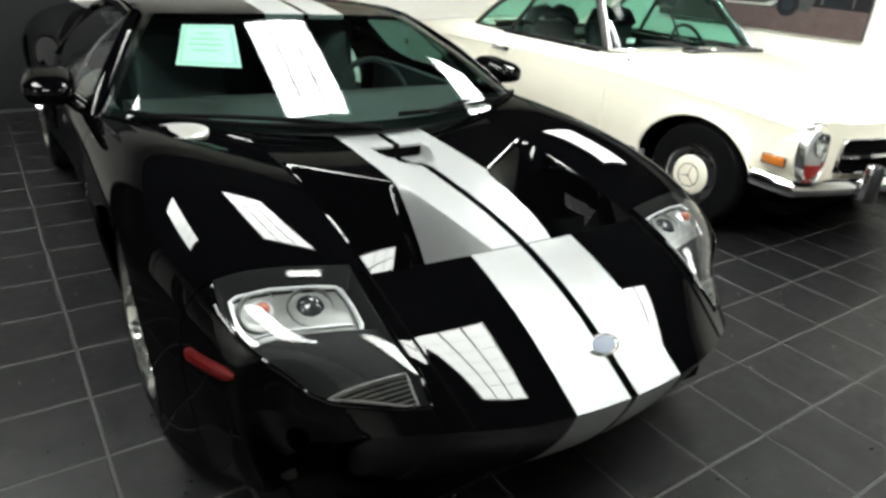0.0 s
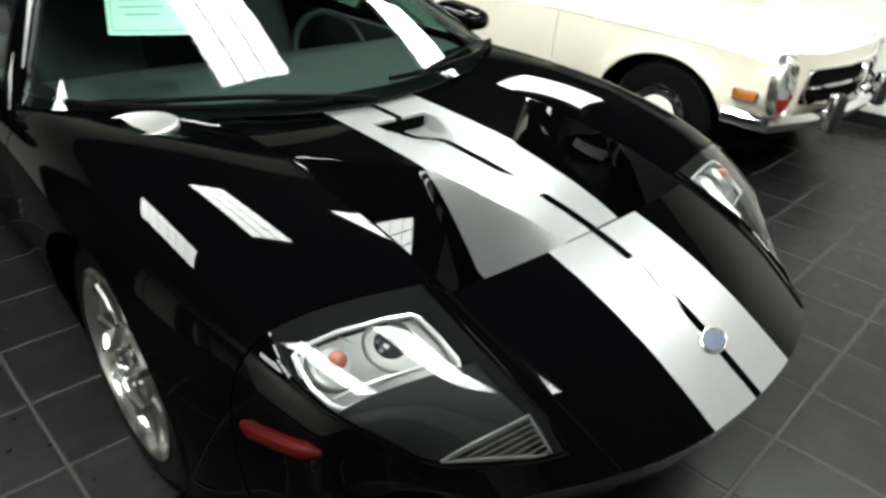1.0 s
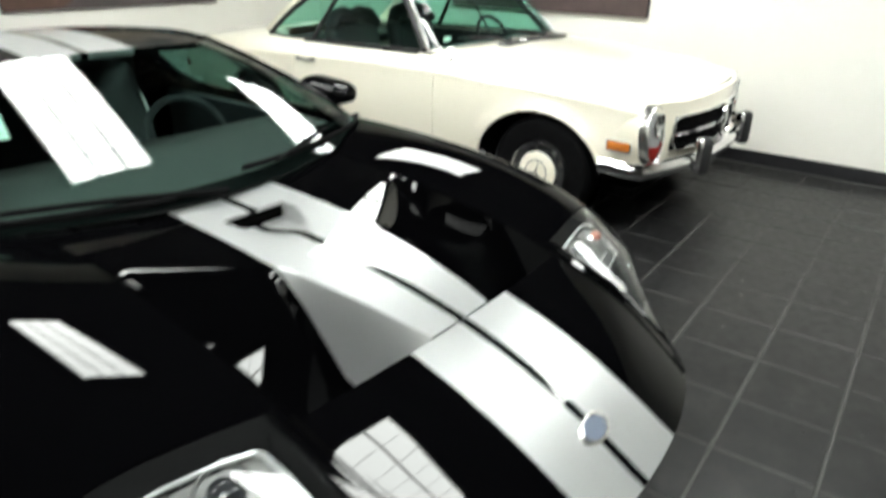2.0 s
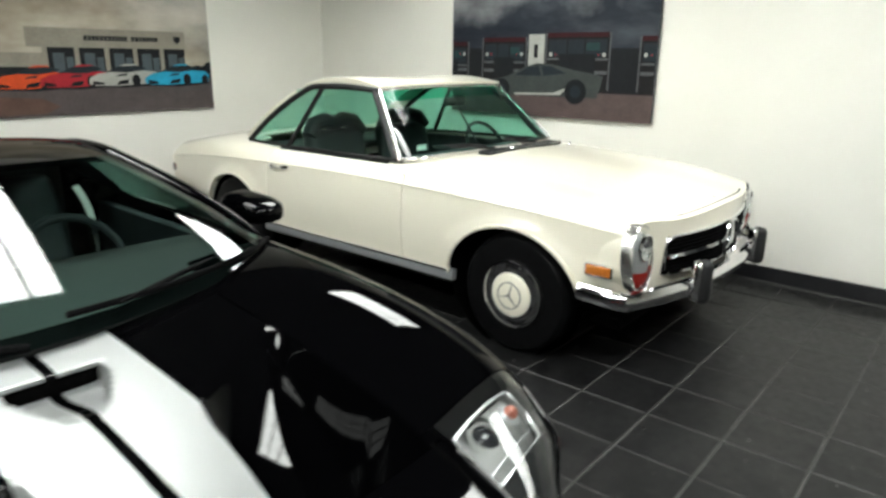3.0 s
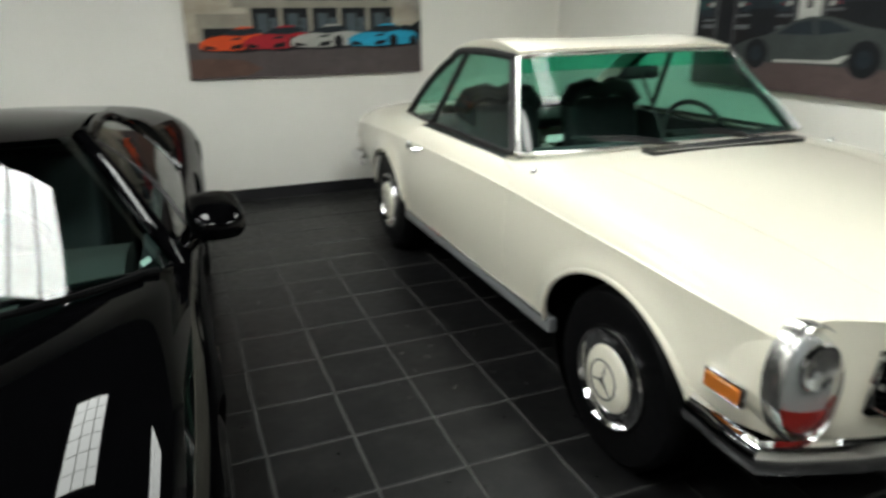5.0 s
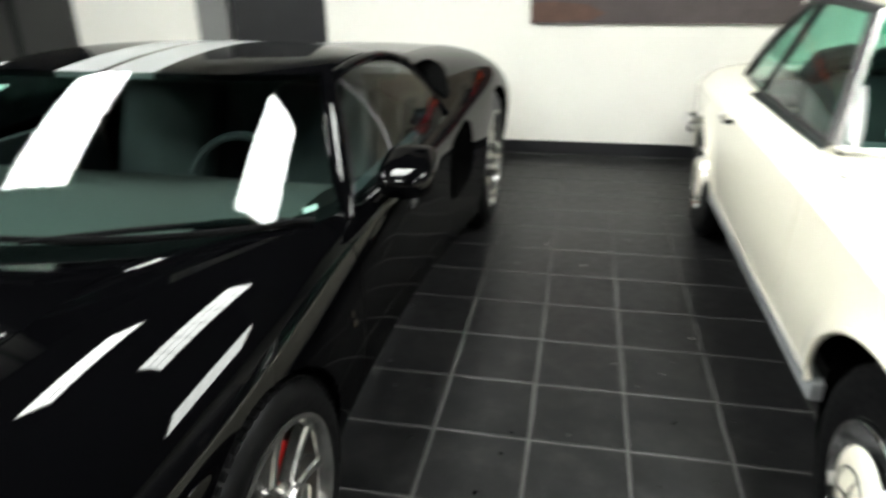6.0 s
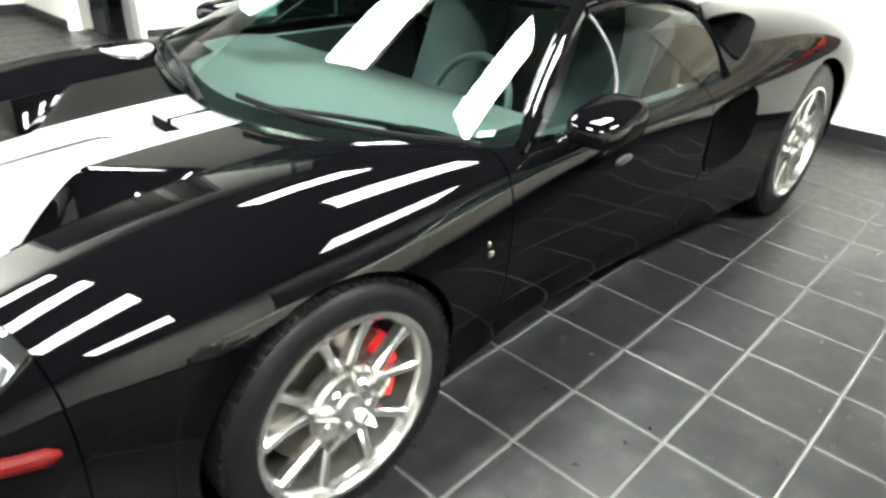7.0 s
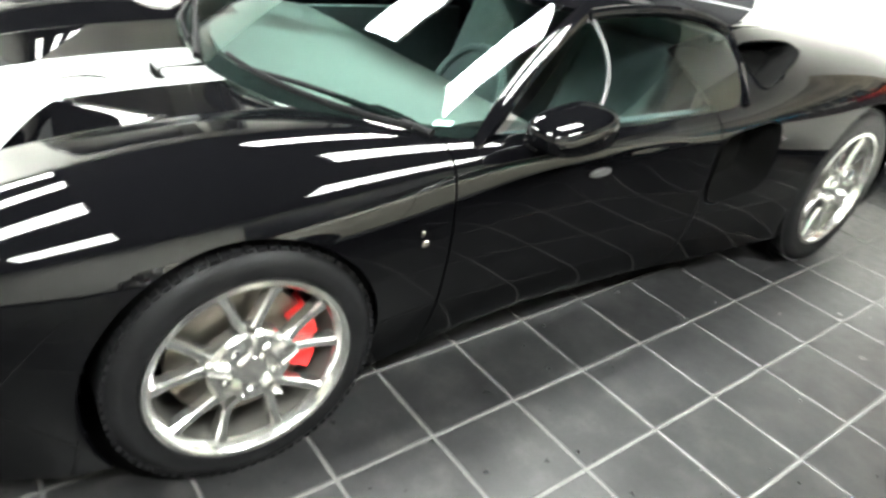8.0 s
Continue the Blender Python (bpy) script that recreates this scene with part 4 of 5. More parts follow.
# ---- cream coupe ----
mc = thing("classic_coupe", pose(2.215, -0.43, 0), "cream classic two-seat coupe with chrome bumpers and removable hardtop", "car", "parked cars")
MX1 = [(-0.70, 0.46), (0.0, 0.50), (0.7, 0.55), (2.4, 0.55), (3.42, 0.50)]
MX2 = [(-0.70, 0.69), (-0.4, 0.74), (0.0, 0.77), (0.7, 0.79), (1.9, 0.79), (2.6, 0.765), (3.42, 0.69)]
MX3 = [(-0.70, 0.795), (-0.4, 0.835), (0.0, 0.858), (0.7, 0.865), (1.9, 0.865), (2.6, 0.845), (3.42, 0.775)]
MX4 = [(-0.70, 0.80), (-0.4, 0.845), (0.0, 0.87), (0.7, 0.88), (1.9, 0.88), (2.6, 0.855), (3.42, 0.775)]
MX5 = [(-0.70, 0.77), (-0.4, 0.82), (0.0, 0.85), (0.7, 0.86), (1.9, 0.86), (2.6, 0.83), (3.42, 0.74)]
MZ0 = [(-0.70, 0.738), (-0.4, 0.785), (0.0, 0.835), (0.55, 0.875), (1.2, 0.86), (2.4, 0.87), (3.0, 0.835), (3.42, 0.76)]
MZ1 = [(-0.70, 0.72), (-0.4, 0.77), (0.0, 0.815), (0.55, 0.858), (1.2, 0.85), (2.4, 0.855), (3.0, 0.82), (3.42, 0.75)]
MZ2 = [(-0.70, 0.73), (-0.4, 0.772), (0.0, 0.803), (0.55, 0.828), (1.2, 0.832), (1.9, 0.826), (2.5, 0.81), (3.0, 0.78), (3.42, 0.722)]
MZ3 = [(-0.70, 0.68), (-0.55, 0.695), (-0.2, 0.723), (0.27, 0.743), (0.75, 0.757), (1.9, 0.75), (2.5, 0.728), (3.42, 0.65)]
MZ4 = [(-0.70, 0.52), (0.0, 0.54), (1.9, 0.54), (3.42, 0.50)]
MZ5 = [(-0.70, 0.41), (-0.3, 0.37), (0.4, 0.345), (2.0, 0.345), (2.7, 0.36), (3.42, 0.42)]
MB = Shell([([(-0.70, 0), (3.42, 0)], MZ0), (MX1, MZ1), (MX2, MZ2), (MX3, MZ3), (MX4, MZ4), (MX5, MZ5)], lambda y, x: -0.02 * (1 - step(-0.72, -0.3, y)) + 0.28 * (1 - step(-0.74, -0.05, y)) * x**2 - 0.12 * step(2.8, 3.45, y) * x**2, (3,))
MFA, MRA = (0.02, 0.31, 0.385, 0.86), (2.36, 0.31, 0.37, 0.86)

part("hood", skin(MB, -1, 1, 0, 0, 0, 0, us=np.linspace(-0.995, 0.995, 41), ys=np.linspace(-0.655, 0.57, 40)), CREAM, mc)
part("hood_gap", tube([tuple(MB(u, -0.6595) - np.array([0, 0, 0.004])) for u in np.linspace(-0.99, 0.99, 41)], 0.006, 6), DARK, mc)
part("nose_panel", skin(MB, -1, 1, 0, 0, 0, 0, us=np.linspace(-0.998, 0.998, 31), ys=np.linspace(-0.695, -0.664, 5)), CREAM, mc)
part("cowl", skin(MB, -1, 1, 31, 0.572, 0.86, 8), CREAM, mc)
part("boot_lid", skin(MB, -1, 1, 0, 0, 0, 0, us=np.linspace(-0.995, 0.995, 31), ys=np.linspace(2.5, 3.41, 24)), CREAM, mc)
for side in (1, -1):
    ysf = np.concatenate([np.linspace(-0.695, -0.40, 14), np.linspace(-0.39, 0.39, 56), np.linspace(0.40, 0.731, 14)])
    hinge = lambda U: 0.21 * (1 - step(1.7, 2.75, U)) ** 1.5
    part("fender", skin(MB, 1, 5, 0, 0, 0, 0, side, [MFA], us=np.linspace(1.004, 5, 90), ys=ysf, bend=lambda Y, U: Y + hinge(U) * step(0.42, 0.731, Y), flare=0.020), CREAM, mc)
    d = part("door", skin(MB, 1, 5, 0, 0, 0, 0, side, us=np.linspace(1.95, 5, 60), ys=np.linspace(0.7375, 1.959, 50), bend=lambda Y, U: Y + hinge(U) * (1 - step(0.7375, 1.3, Y))), CREAM, mc)
    yq = np.concatenate([np.linspace(1.966, 2.0, 3), np.linspace(2.01, 2.77, 56), np.linspace(2.78, 3.41, 16)])
    part("rear_fender", skin(MB, 1, 5, 0, 0, 0, 0, side, [MRA], us=np.linspace(1.5, 5, 84), ys=yq, flare=0.018), CREAM, mc)
    part("rear_deck_side", skin(MB, 1, 5, 0, 0, 0, 0, side, us=np.linspace(1.0, 1.5, 10), ys=np.linspace(2.3, 3.44, 30)), CREAM, mc)
    bead = [tuple(MB(3.0, y, side) + np.array([side * 0.001, 0, 0])) for y in np.linspace(-0.66, 3.36, 60)]
    part("crease_bead", tube(bead, 0.0055, 8), CREAM, mc)
    # rocker strip
    part("rocker", box(side * 0.845 - 0.02, side * 0.845 + 0.02, 0.375, 2.02, 0.285, 0.343, 0.008, 2), GREY, mc, "grey rocker panel with bright strip")
    part("rocker_trim", box(side * 0.866 - 0.004, side * 0.866 + 0.004, 0.385, 2.01, 0.333, 0.345, 0.002, 1), CHROME, mc)
    # arch lips
    for yc, zc, r, tall in (MFA, MRA):
        pts = []
        for a in np.linspace(radians(4), radians(165), 40):
            y, z = yc + r * math.cos(a), zc + tall * r * math.sin(a)
            uu = np.linspace(3.0, 5, 200)
            S = MB(uu, np.full(200, y), side)
            k = int(np.argmin(np.abs(S[:, 2] - z)))
            pts.append((S[k, 0] + side * (0.018 * float(step(zc - 0.05, zc + 0.12, z)) - 0.003), y, z))
        part("arch_lip", tube(pts, 0.011, 8), CREAM, mc)
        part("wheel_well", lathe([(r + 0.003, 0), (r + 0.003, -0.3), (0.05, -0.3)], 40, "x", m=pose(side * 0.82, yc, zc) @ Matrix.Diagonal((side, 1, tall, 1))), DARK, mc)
    for y in (0.0, 2.355):
        wheel = part("wheel", lathe(tyre_profile(0.302, 0.166, 0.185), 64, "x"), RUBBER, mc, "black tyre with cream hubcap and chrome ring")
        wheel.matrix_basis = pose(side * 0.765, y, 0.299) @ Matrix.Diagonal((side, 1, 1, 1))
        part("trim_ring", lathe([(0.171, 0.078), (0.172, 0.096), (0.168, 0.104), (0.162, 0.105), (0.157, 0.098), (0.151, 0.078), (0.142, 0.066), (0.132, 0.070), (0.125, 0.088), (0.120, 0.099), (0.114, 0.1)], 64, "x"), CHROME, wheel)
        cap = part("hubcap", lathe([(0.115, 0.098), (0.111, 0.106), (0.10, 0.112), (0.08, 0.117), (0.05, 0.120), (0.001, 0.121)], 64, "x"), CREAM, wheel, "cream painted hubcap")
        part("ring", lathe([(0.066 + 0.0028 * math.cos(a), 0.119 + 0.0028 * math.sin(a)) for a in np.linspace(0, 2 * math.pi, 7)], 40, "x"), TRIM, cap)
        bm = bmesh.new()
        for k in range(3):
            a = math.pi / 2 + 2 * math.pi * k / 3 + 0.25
            tube([(0.1205, 0, 0), (0.1205, 0.063 * math.cos(a), 0.063 * math.sin(a))], [0.008, 0.0015], 6, 0.5, bm)
        part("mark", bm, TRIM, cap)
    # headlight unit: tall oval chrome bezel, clear upper lens, red lower lens
    fx = side * 0.725
    hz, hh, hw = 0.568, 0.155, 0.098
    fy = -0.575
    def oval(k, y, n=36):
        return [(fx + k * hw * math.cos(t), y + 0.05 * (k * hw * math.cos(t) * side) + 0.012 * math.sin(t), hz + (hh - hw * (1 - k)) * math.sin(t)) for t in np.linspace(0, 2 * math.pi, n + 1)]
    part("headlight_pod", sheet(np.array([oval(0.97, fy + 0.2), oval(1.0, fy + 0.12), oval(1.02, fy + 0.05), oval(1.03, fy + 0.013)]), flip=(side > 0)), CREAM, mc)
    hl = part("headlight", sheet(np.array([oval(1.03, fy + 0.035), oval(1.05, fy), oval(1.03, fy - 0.013), oval(0.98, fy - 0.019), oval(0.94, fy - 0.013), oval(0.91, fy + 0.01)]), flip=(side > 0)), ALLOY, mc, "tall chrome headlight bezel")
    def dome(z0, z1, grow, deep, material, name, label):
        bm = bmesh.new()
        bmesh.ops.create_uvsphere(bm, u_segments=32, v_segments=20, radius=1)
        for v in bm.verts:
            c = v.co.copy()
            v.co = Vector((fx + c.x * hw * grow, fy + 0.05 * c.x * hw * side + 0.012 * c.z + c.y * deep, hz + c.z * (hh - 0.008) * grow))
        for co, no in (((0, 0, z0), (0, 0, -1)), ((0, 0, z1), (0, 0, 1))):
            bmesh.ops.bisect_plane(bm, geom=bm.verts[:] + bm.edges[:] + bm.faces[:], plane_co=co, plane_no=no, clear_outer=True)
        return part(name, bm, material, hl, label)
    dome(0.527, 0.9, 0.93, 0.05, CLEAR, "lens", "clear headlight lens").visible_shadow = False
    dome(0.3, 0.523, 0.93, 0.048, REDLENS, "signal_lens", "red amber lower lens")
    dome(0.45, 0.9, 0.86, 0.024, REFLECTOR, "reflector", "silvery headlight reflector")
    part("lamp", lathe([(0.062, -0.02), (0.064, -0.028), (0.058, -0.034), (0.05, -0.026), (0.03, -0.020), (0.001, -0.018)], 28, "y", m=pose(fx, fy, 0.625)), CHROME, hl)
    am = MB(3.95, -0.44, side)
    part("side_marker", box(am[0] + 0.006 * side - 0.014, am[0] + 0.006 * side + 0.014, -0.505, -0.385, 0.492, 0.538, 0.008, 3), AMBER, mc, "amber side marker lamp in a chrome bezel")
    part("marker_bezel", box(am[0] - 0.012, am[0] + 0.012, -0.513, -0.377, 0.485, 0.545, 0.008, 2), CHROME, mc)
    # door handle
    hp = MB(3.08, 1.80, side)
    h = part("door_handle", tube([(hp[0] + side * 0.0, 1.74, hp[2]), (hp[0] + side * 0.028, 1.75, hp[2]), (hp[0] + side * 0.034, 1.80, hp[2] + 0.002), (hp[0] + side * 0.028, 1.86, hp[2]), (hp[0], 1.875, hp[2])], [0.012, 0.011, 0.009, 0.010, 0.012], 8), CHROME, mc, "chrome door handle")
    part("lock", lathe([(0.014, 0), (0.014, 0.012), (0.001, 0.014)], 16, "x", m=pose(hp[0], 1.90, hp[2]) @ Matrix.Diagonal((side, 1, 1, 1))), CHROME, mc)
    dp = MB(2.0, 0.66, side)
    part("washer_nozzle", lathe([(0.014, -0.004), (0.012, 0.008), (0.004, 0.02), (0.001, 0.021)], 12, "z", m=pose(*dp)), CHROME, mc)

# front face with grille
face_top = lambda s: tuple(MB((2 * s - 1) * 4.98, -0.694))
part("front_panel", sheet(ruled(face_top, lambda s: (1.52 * (s - 0.5), -0.685 + 0.66 * (s - 0.5) ** 2, 0.38), 41, 10, (0, -0.010, 0)), flip=True), CREAM, mc, "cream front panel round the grille")
GZA, GZB = 0.462, 0.642
arc_y = lambda x: -0.712 + 0.29 * x * x


def across_nose(w, z0, z1, y0, y1, n=25):
    """A bar that follows the curve of the nose."""
    bm = bmesh.new()
    rows = []
    for x in np.linspace(-w, w, n):
        y = arc_y(x)
        rows.append([bm.verts.new(p) for p in ((x, y + y0, z0), (x, y + y0, z1), (x, y + y1, z1), (x, y + y1, z0))])
    for a, b in zip(rows, rows[1:]):
        for k in range(4):
            bm.faces.new((a[k], b[k], b[(k + 1) % 4], a[(k + 1) % 4]))
    bm.faces.new(rows[0]), bm.faces.new(rows[-1][::-1])
    return bm


gril = part("grille", across_nose(0.55, GZA, GZB, -0.003, 0.03), DARK, mc, "dark recessed grille with chrome bar and round emblem")
for z in np.linspace(GZA + 0.02, GZB - 0.02, 9):
    part("slat", across_nose(0.542, z - 0.002, z + 0.002, -0.009, -0.002), COWL, gril)
edge_loop = [(x, GZB) for x in np.linspace(-0.52, 0.52, 15)] + [(0.555, GZB - 0.02), (0.56, 0.56), (0.55, GZA + 0.03)] + [(x, GZA) for x in np.linspace(0.51, -0.51, 15)] + [(-0.55, GZA + 0.03), (-0.56, 0.56), (-0.555, GZB - 0.02)]
part("surround", tube([(x, arc_y(x) - 0.005, z) for x, z in edge_loop], 0.007, 8, closed=True), CHROME, gril)
part("bar", across_nose(0.55, 0.545, 0.562, -0.022, -0.008), CHROME, gril)
part("emblem_ring", lathe([(0.098 + 0.009 * math.cos(a), 0.009 * math.sin(a)) for a in np.linspace(0, 2 * math.pi, 9)], 40, "y", m=pose(0, -0.742, 0.552)), CHROME, gril)
bm = bmesh.new()
for k in range(3):
    a = math.pi / 2 + 2 * math.pi * k / 3
    tube([(0, -0.742, 0.552), (0.095 * math.cos(a), -0.742, 0.552 + 0.095 * math.sin(a))], [0.014, 0.003], 6, 0.8, bm)
part("emblem_arms", bm, CHROME, gril)
part("hood_badge", lathe([(0.022, -0.002), (0.02, 0.004), (0.001, 0.005)], 24, "z", m=pose(0, -0.64, float(MB(0, -0.64)[2]), 8, 0, 0)), CHROME, mc, "small round badge on the hood")

# bumper
def bumper(zs, sgn, y0, name, label, wide=0.875, turn=0.10):
    path = []
    for s in np.linspace(-1, 1, 41):
        a = abs(s)
        x = math.copysign(wide * min(1, a / 0.80) ** 0.92, s)
        y = y0 + sgn * (turn * (a / 0.80) ** 2.2 if a < 0.8 else turn + 1.15 * (a - 0.8))
        path.append((x * (0.985 if a < 0.95 else 0.975), y))
    prof = [(0, -0.045), (-0.022, -0.035), (-0.034, -0.01), (-0.03, 0.018), (-0.014, 0.038), (0.004, 0.043)]
    P = np.zeros((len(prof), len(path), 3))
    for j, (x, y) in enumerate(path):
        a, b = path[max(0, j - 1)], path[min(len(path) - 1, j + 1)]
        t = Vector((b[0] - a[0], b[1] - a[1])).normalized()
        nrm = Vector((t.y, -t.x)) * sgn
        for i, (o, z) in enumerate(prof):
            P[i, j] = (x - nrm.x * o, y - nrm.y * o, zs + z)
    bm = sheet(P, flip=(sgn < 0), lip=0.01)
    return part(name, bm, CHROME, mc, label)


bumper(0.405, 1, -0.745, "front_bumper", "polished chrome front bumper", turn=0.155)
bumper(0.42, -1, 3.44, "rear_bumper", "polished chrome rear bumper", 0.835, 0.13)
for x in (-0.425, 0.425):
    g = part("bumper_guard", box(x - 0.036, x + 0.036, -0.805, -0.725, 0.325, 0.535, 0.032, 4), TRIM, mc, "black rubber bumper overrider")
    part("backing", box(x - 0.043, x + 0.043, -0.772, -0.715, 0.335, 0.53, 0.02, 3), CHROME, g)
part("rear_panel", sheet(ruled(lambda s: tuple(MB((2 * s - 1) * 4.98, 3.409)), lambda s: (1.46 * (s - 0.5), 3.40, 0.40), 31, 8)), CREAM, mc)
for side in (1, -1):
    part("tail_lamp", box(side * 0.690 - 0.095, side * 0.690 + 0.095, 3.17, 3.36, 0.515, 0.60, 0.025, 3), REDLENS, mc, "red tail lamp")
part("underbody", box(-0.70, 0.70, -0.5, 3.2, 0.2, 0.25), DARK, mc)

# hardtop and glass
mws_b = lerp3((-0.76, 0.845, 0.862), (-0.68, 0.77, 0.873), (-0.46, 0.72, 0.88), (0, 0.69, 0.885), (0.46, 0.72, 0.88), (0.68, 0.77, 0.873), (0.76, 0.845, 0.862))
mws_t = lerp3((-0.60, 1.17, 1.225), (-0.53, 1.12, 1.234), (-0.36, 1.095, 1.24), (0, 1.08, 1.243), (0.36, 1.095, 1.24), (0.53, 1.12, 1.234), (0.60, 1.17, 1.225))
g = part("windshield", sheet(ruled(mws_b, mws_t, 49, 12, (0, -0.012, 0.01))), M_GLASS, mc, "green tinted windshield")
g.visible_shadow = False
g = part("tint_band", sheet(ruled(mws_b, mws_t, 49, 4, (0, 0.0, 0.0), 0.03, 0.97, 0.83, 0.985) + np.array([0, 0.006, -0.006])), BAND_GLASS, mc, "green shade band along the windshield top")
g.visible_shadow = False
roof_back = lerp3((-0.60, 1.86, 1.215), (-0.40, 1.97, 1.225), (0, 2.02, 1.225), (0.40, 1.97, 1.225), (0.60, 1.86, 1.215))
P = ruled(mws_t, roof_back, 33, 17, (0, 0, 0.03))
P[..., 2] += 0.022 + 0.02 * (np.abs(P[..., 0]) / 0.6) ** 2 * (4 * np.linspace(0, 1, 17) * (1 - np.linspace(0, 1, 17)))[:, None]
part("hardtop", sheet(P, lip=0.035), CREAM, mc, "cream hardtop roof with raised edges")
for side in (1, -1):
    flip = lambda f: (lambda s: (side * f(s)[0], f(s)[1], f(s)[2]))
    belt = flip(lerp3((0.755, 0.83, 0.858), (0.75, 1.4, 0.85), (0.735, 1.89, 0.842)))
    rail = flip(lerp3((0.605, 1.16, 1.222), (0.635, 1.40, 1.238), (0.637, 1.63, 1.234)))
    g = part("side_window", sheet(ruled(belt, rail, 14, 8, (side * 0.012, 0, 0)), flip=(side < 0)), M_GLASS, mc, "green tinted door window")
    g.visible_shadow = False
    b2 = flip(lerp3((0.735, 1.89, 0.842), (0.725, 2.12, 0.84), (0.70, 2.36, 0.845)))
    r2 = flip(lerp3((0.637, 1.63, 1.234), (0.633, 1.76, 1.222), (0.63, 1.88, 1.175)))
    g = part("quarter_window", sheet(ruled(b2, r2, 10, 8, (side * 0.01, 0, 0)), flip=(side < 0)), M_GLASS, mc, "green tinted rear quarter window")
    g.visible_shadow = False
    part("window_divider", tube([tuple(Vector(belt(1)).lerp(Vector(rail(1)), f)) for f in np.linspace(0, 1, 6)], 0.016, 8), TRIM, mc)
    part("window_seal", tube([belt(f) for f in np.linspace(0, 1, 8)] + [b2(f) for f in np.linspace(0.1, 1, 8)], 0.011, 8), TRIM, mc)
    part("roof_rail", tube([rail(f) for f in np.linspace(0, 1, 8)] + [r2(f) for f in np.linspace(0.2, 1, 6)] + [tuple(Vector(r2(1)).lerp(Vector(b2(1)), f) + Vector((side * 0.006, 0.02 * math.sin(math.pi * f), 0.012 * math.sin(math.pi * f)))) for f in np.linspace(0.1, 1, 9)], 0.018, 8), TRIM, mc, "black window surround")
    c0, c1 = Vector(mws_b(1.0 if side > 0 else 0.0)), Vector(mws_t(1.0 if side > 0 else 0.0))
    part("windshield_pillar", tube([tuple(c0.lerp(c1, f) + Vector((side * 0.004, -0.004, 0))) for f in np.linspace(0, 1, 8)], [0.018, 0.016, 0.014, 0.013, 0.012, 0.012, 0.012, 0.012], 10), ALLOY, mc, "chrome windshield pillar")
    part("pillar_seal", tube([tuple(c0.lerp(c1, f) + Vector((side * 0.006, 0.034, 0))) for f in np.linspace(0, 1, 8)], 0.020, 8), TRIM, mc)
    # rear pillar skin between quarter window and rear glass
    ro = flip(lerp3((0.63, 1.90, 1.175), (0.58, 1.98, 1.20)))
    rb_ = flip(lerp3((0.70, 2.37, 0.85), (0.64, 2.50, 0.86)))
    part("rear_pillar", sheet(ruled(ro, rb_, 6, 8, (side * 0.01, 0.02, 0.01)), flip=(side > 0)), CREAM, mc)
for s0, s1 in ((0.015, 0.075), (0.985, 0.925)):
    cor = []
    for f in np.linspace(0, 1, 9):
        k, v = s0 + (s1 - s0) * f**0.6, 0.42 * (1 - f) ** 1.3
        cor.append(tuple(np.array(mws_b(k)) * (1 - v) + np.array(mws_t(k)) * v + np.array([0, -0.012, 0.008])))
    part("corner_trim", tube(cor, [0.008, 0.011, 0.014, 0.016, 0.017, 0.017, 0.016, 0.014, 0.012], 8), REFLECTOR, mc, "bright curved trim at the windshield corner")
part("windshield_trim", tube([mws_t(f) for f in np.linspace(0, 1, 21)], 0.012, 8), ALLOY, mc)
part("windshield_trim", tube([mws_b(f) for f in np.linspace(0, 1, 21)], 0.011, 8), ALLOY, mc)
g = part("rear_window", sheet(ruled(lerp3((-0.58, 1.98, 1.20), (0, 2.07, 1.225), (0.58, 1.98, 1.20)), lerp3((-0.64, 2.50, 0.86), (0, 2.62, 0.87), (0.64, 2.50, 0.86)), 17, 8, (0, 0.02, 0.015))), M_GLASS, mc, "green tinted wrap-around rear window")
g.visible_shadow = False
for x0, x1 in ((-0.10, -0.52), (0.36, -0.06)):
    w = part("wiper", tube([(x0, 0.67, 0.885), (0.5 * (x0 + x1), 0.70, 0.912), (x1, 0.75 + 0.12 * x1 * x1, 0.915)], [0.008, 0.007, 0.005], 8), TRIM, mc, "black wiper arm")
    part("blade", tube([(x0 - 0.06, 0.70, 0.903), (0.5 * (x0 + x1), 0.715, 0.925), (x1 - 0.03, 0.76 + 0.12 * x1 * x1, 0.925)], 0.006, 6), TRIM, w)
part("sticker", box(-0.64, -0.56, 0.83, 0.832, 0.905, 0.935), WHITECARD, mc, "small white windshield sticker")
vent = part("cowl_vent", box(-0.30, 0.52, 0.572, 0.652, 0.866, 0.884, 0.004, 1), TRIM, mc, "black cowl air vent with bright edges")
for y in (0.574, 0.613, 0.650):
    part("vent_bar", box(-0.30, 0.52, y - 0.004, y + 0.004, 0.884, 0.890, 0.002, 1), CHROME, vent)
for x in (-0.03, 0.25):
    part("vent_bar", box(x - 0.004, x + 0.004, 0.572, 0.652, 0.883, 0.889, 0.002, 1), CHROME, vent)

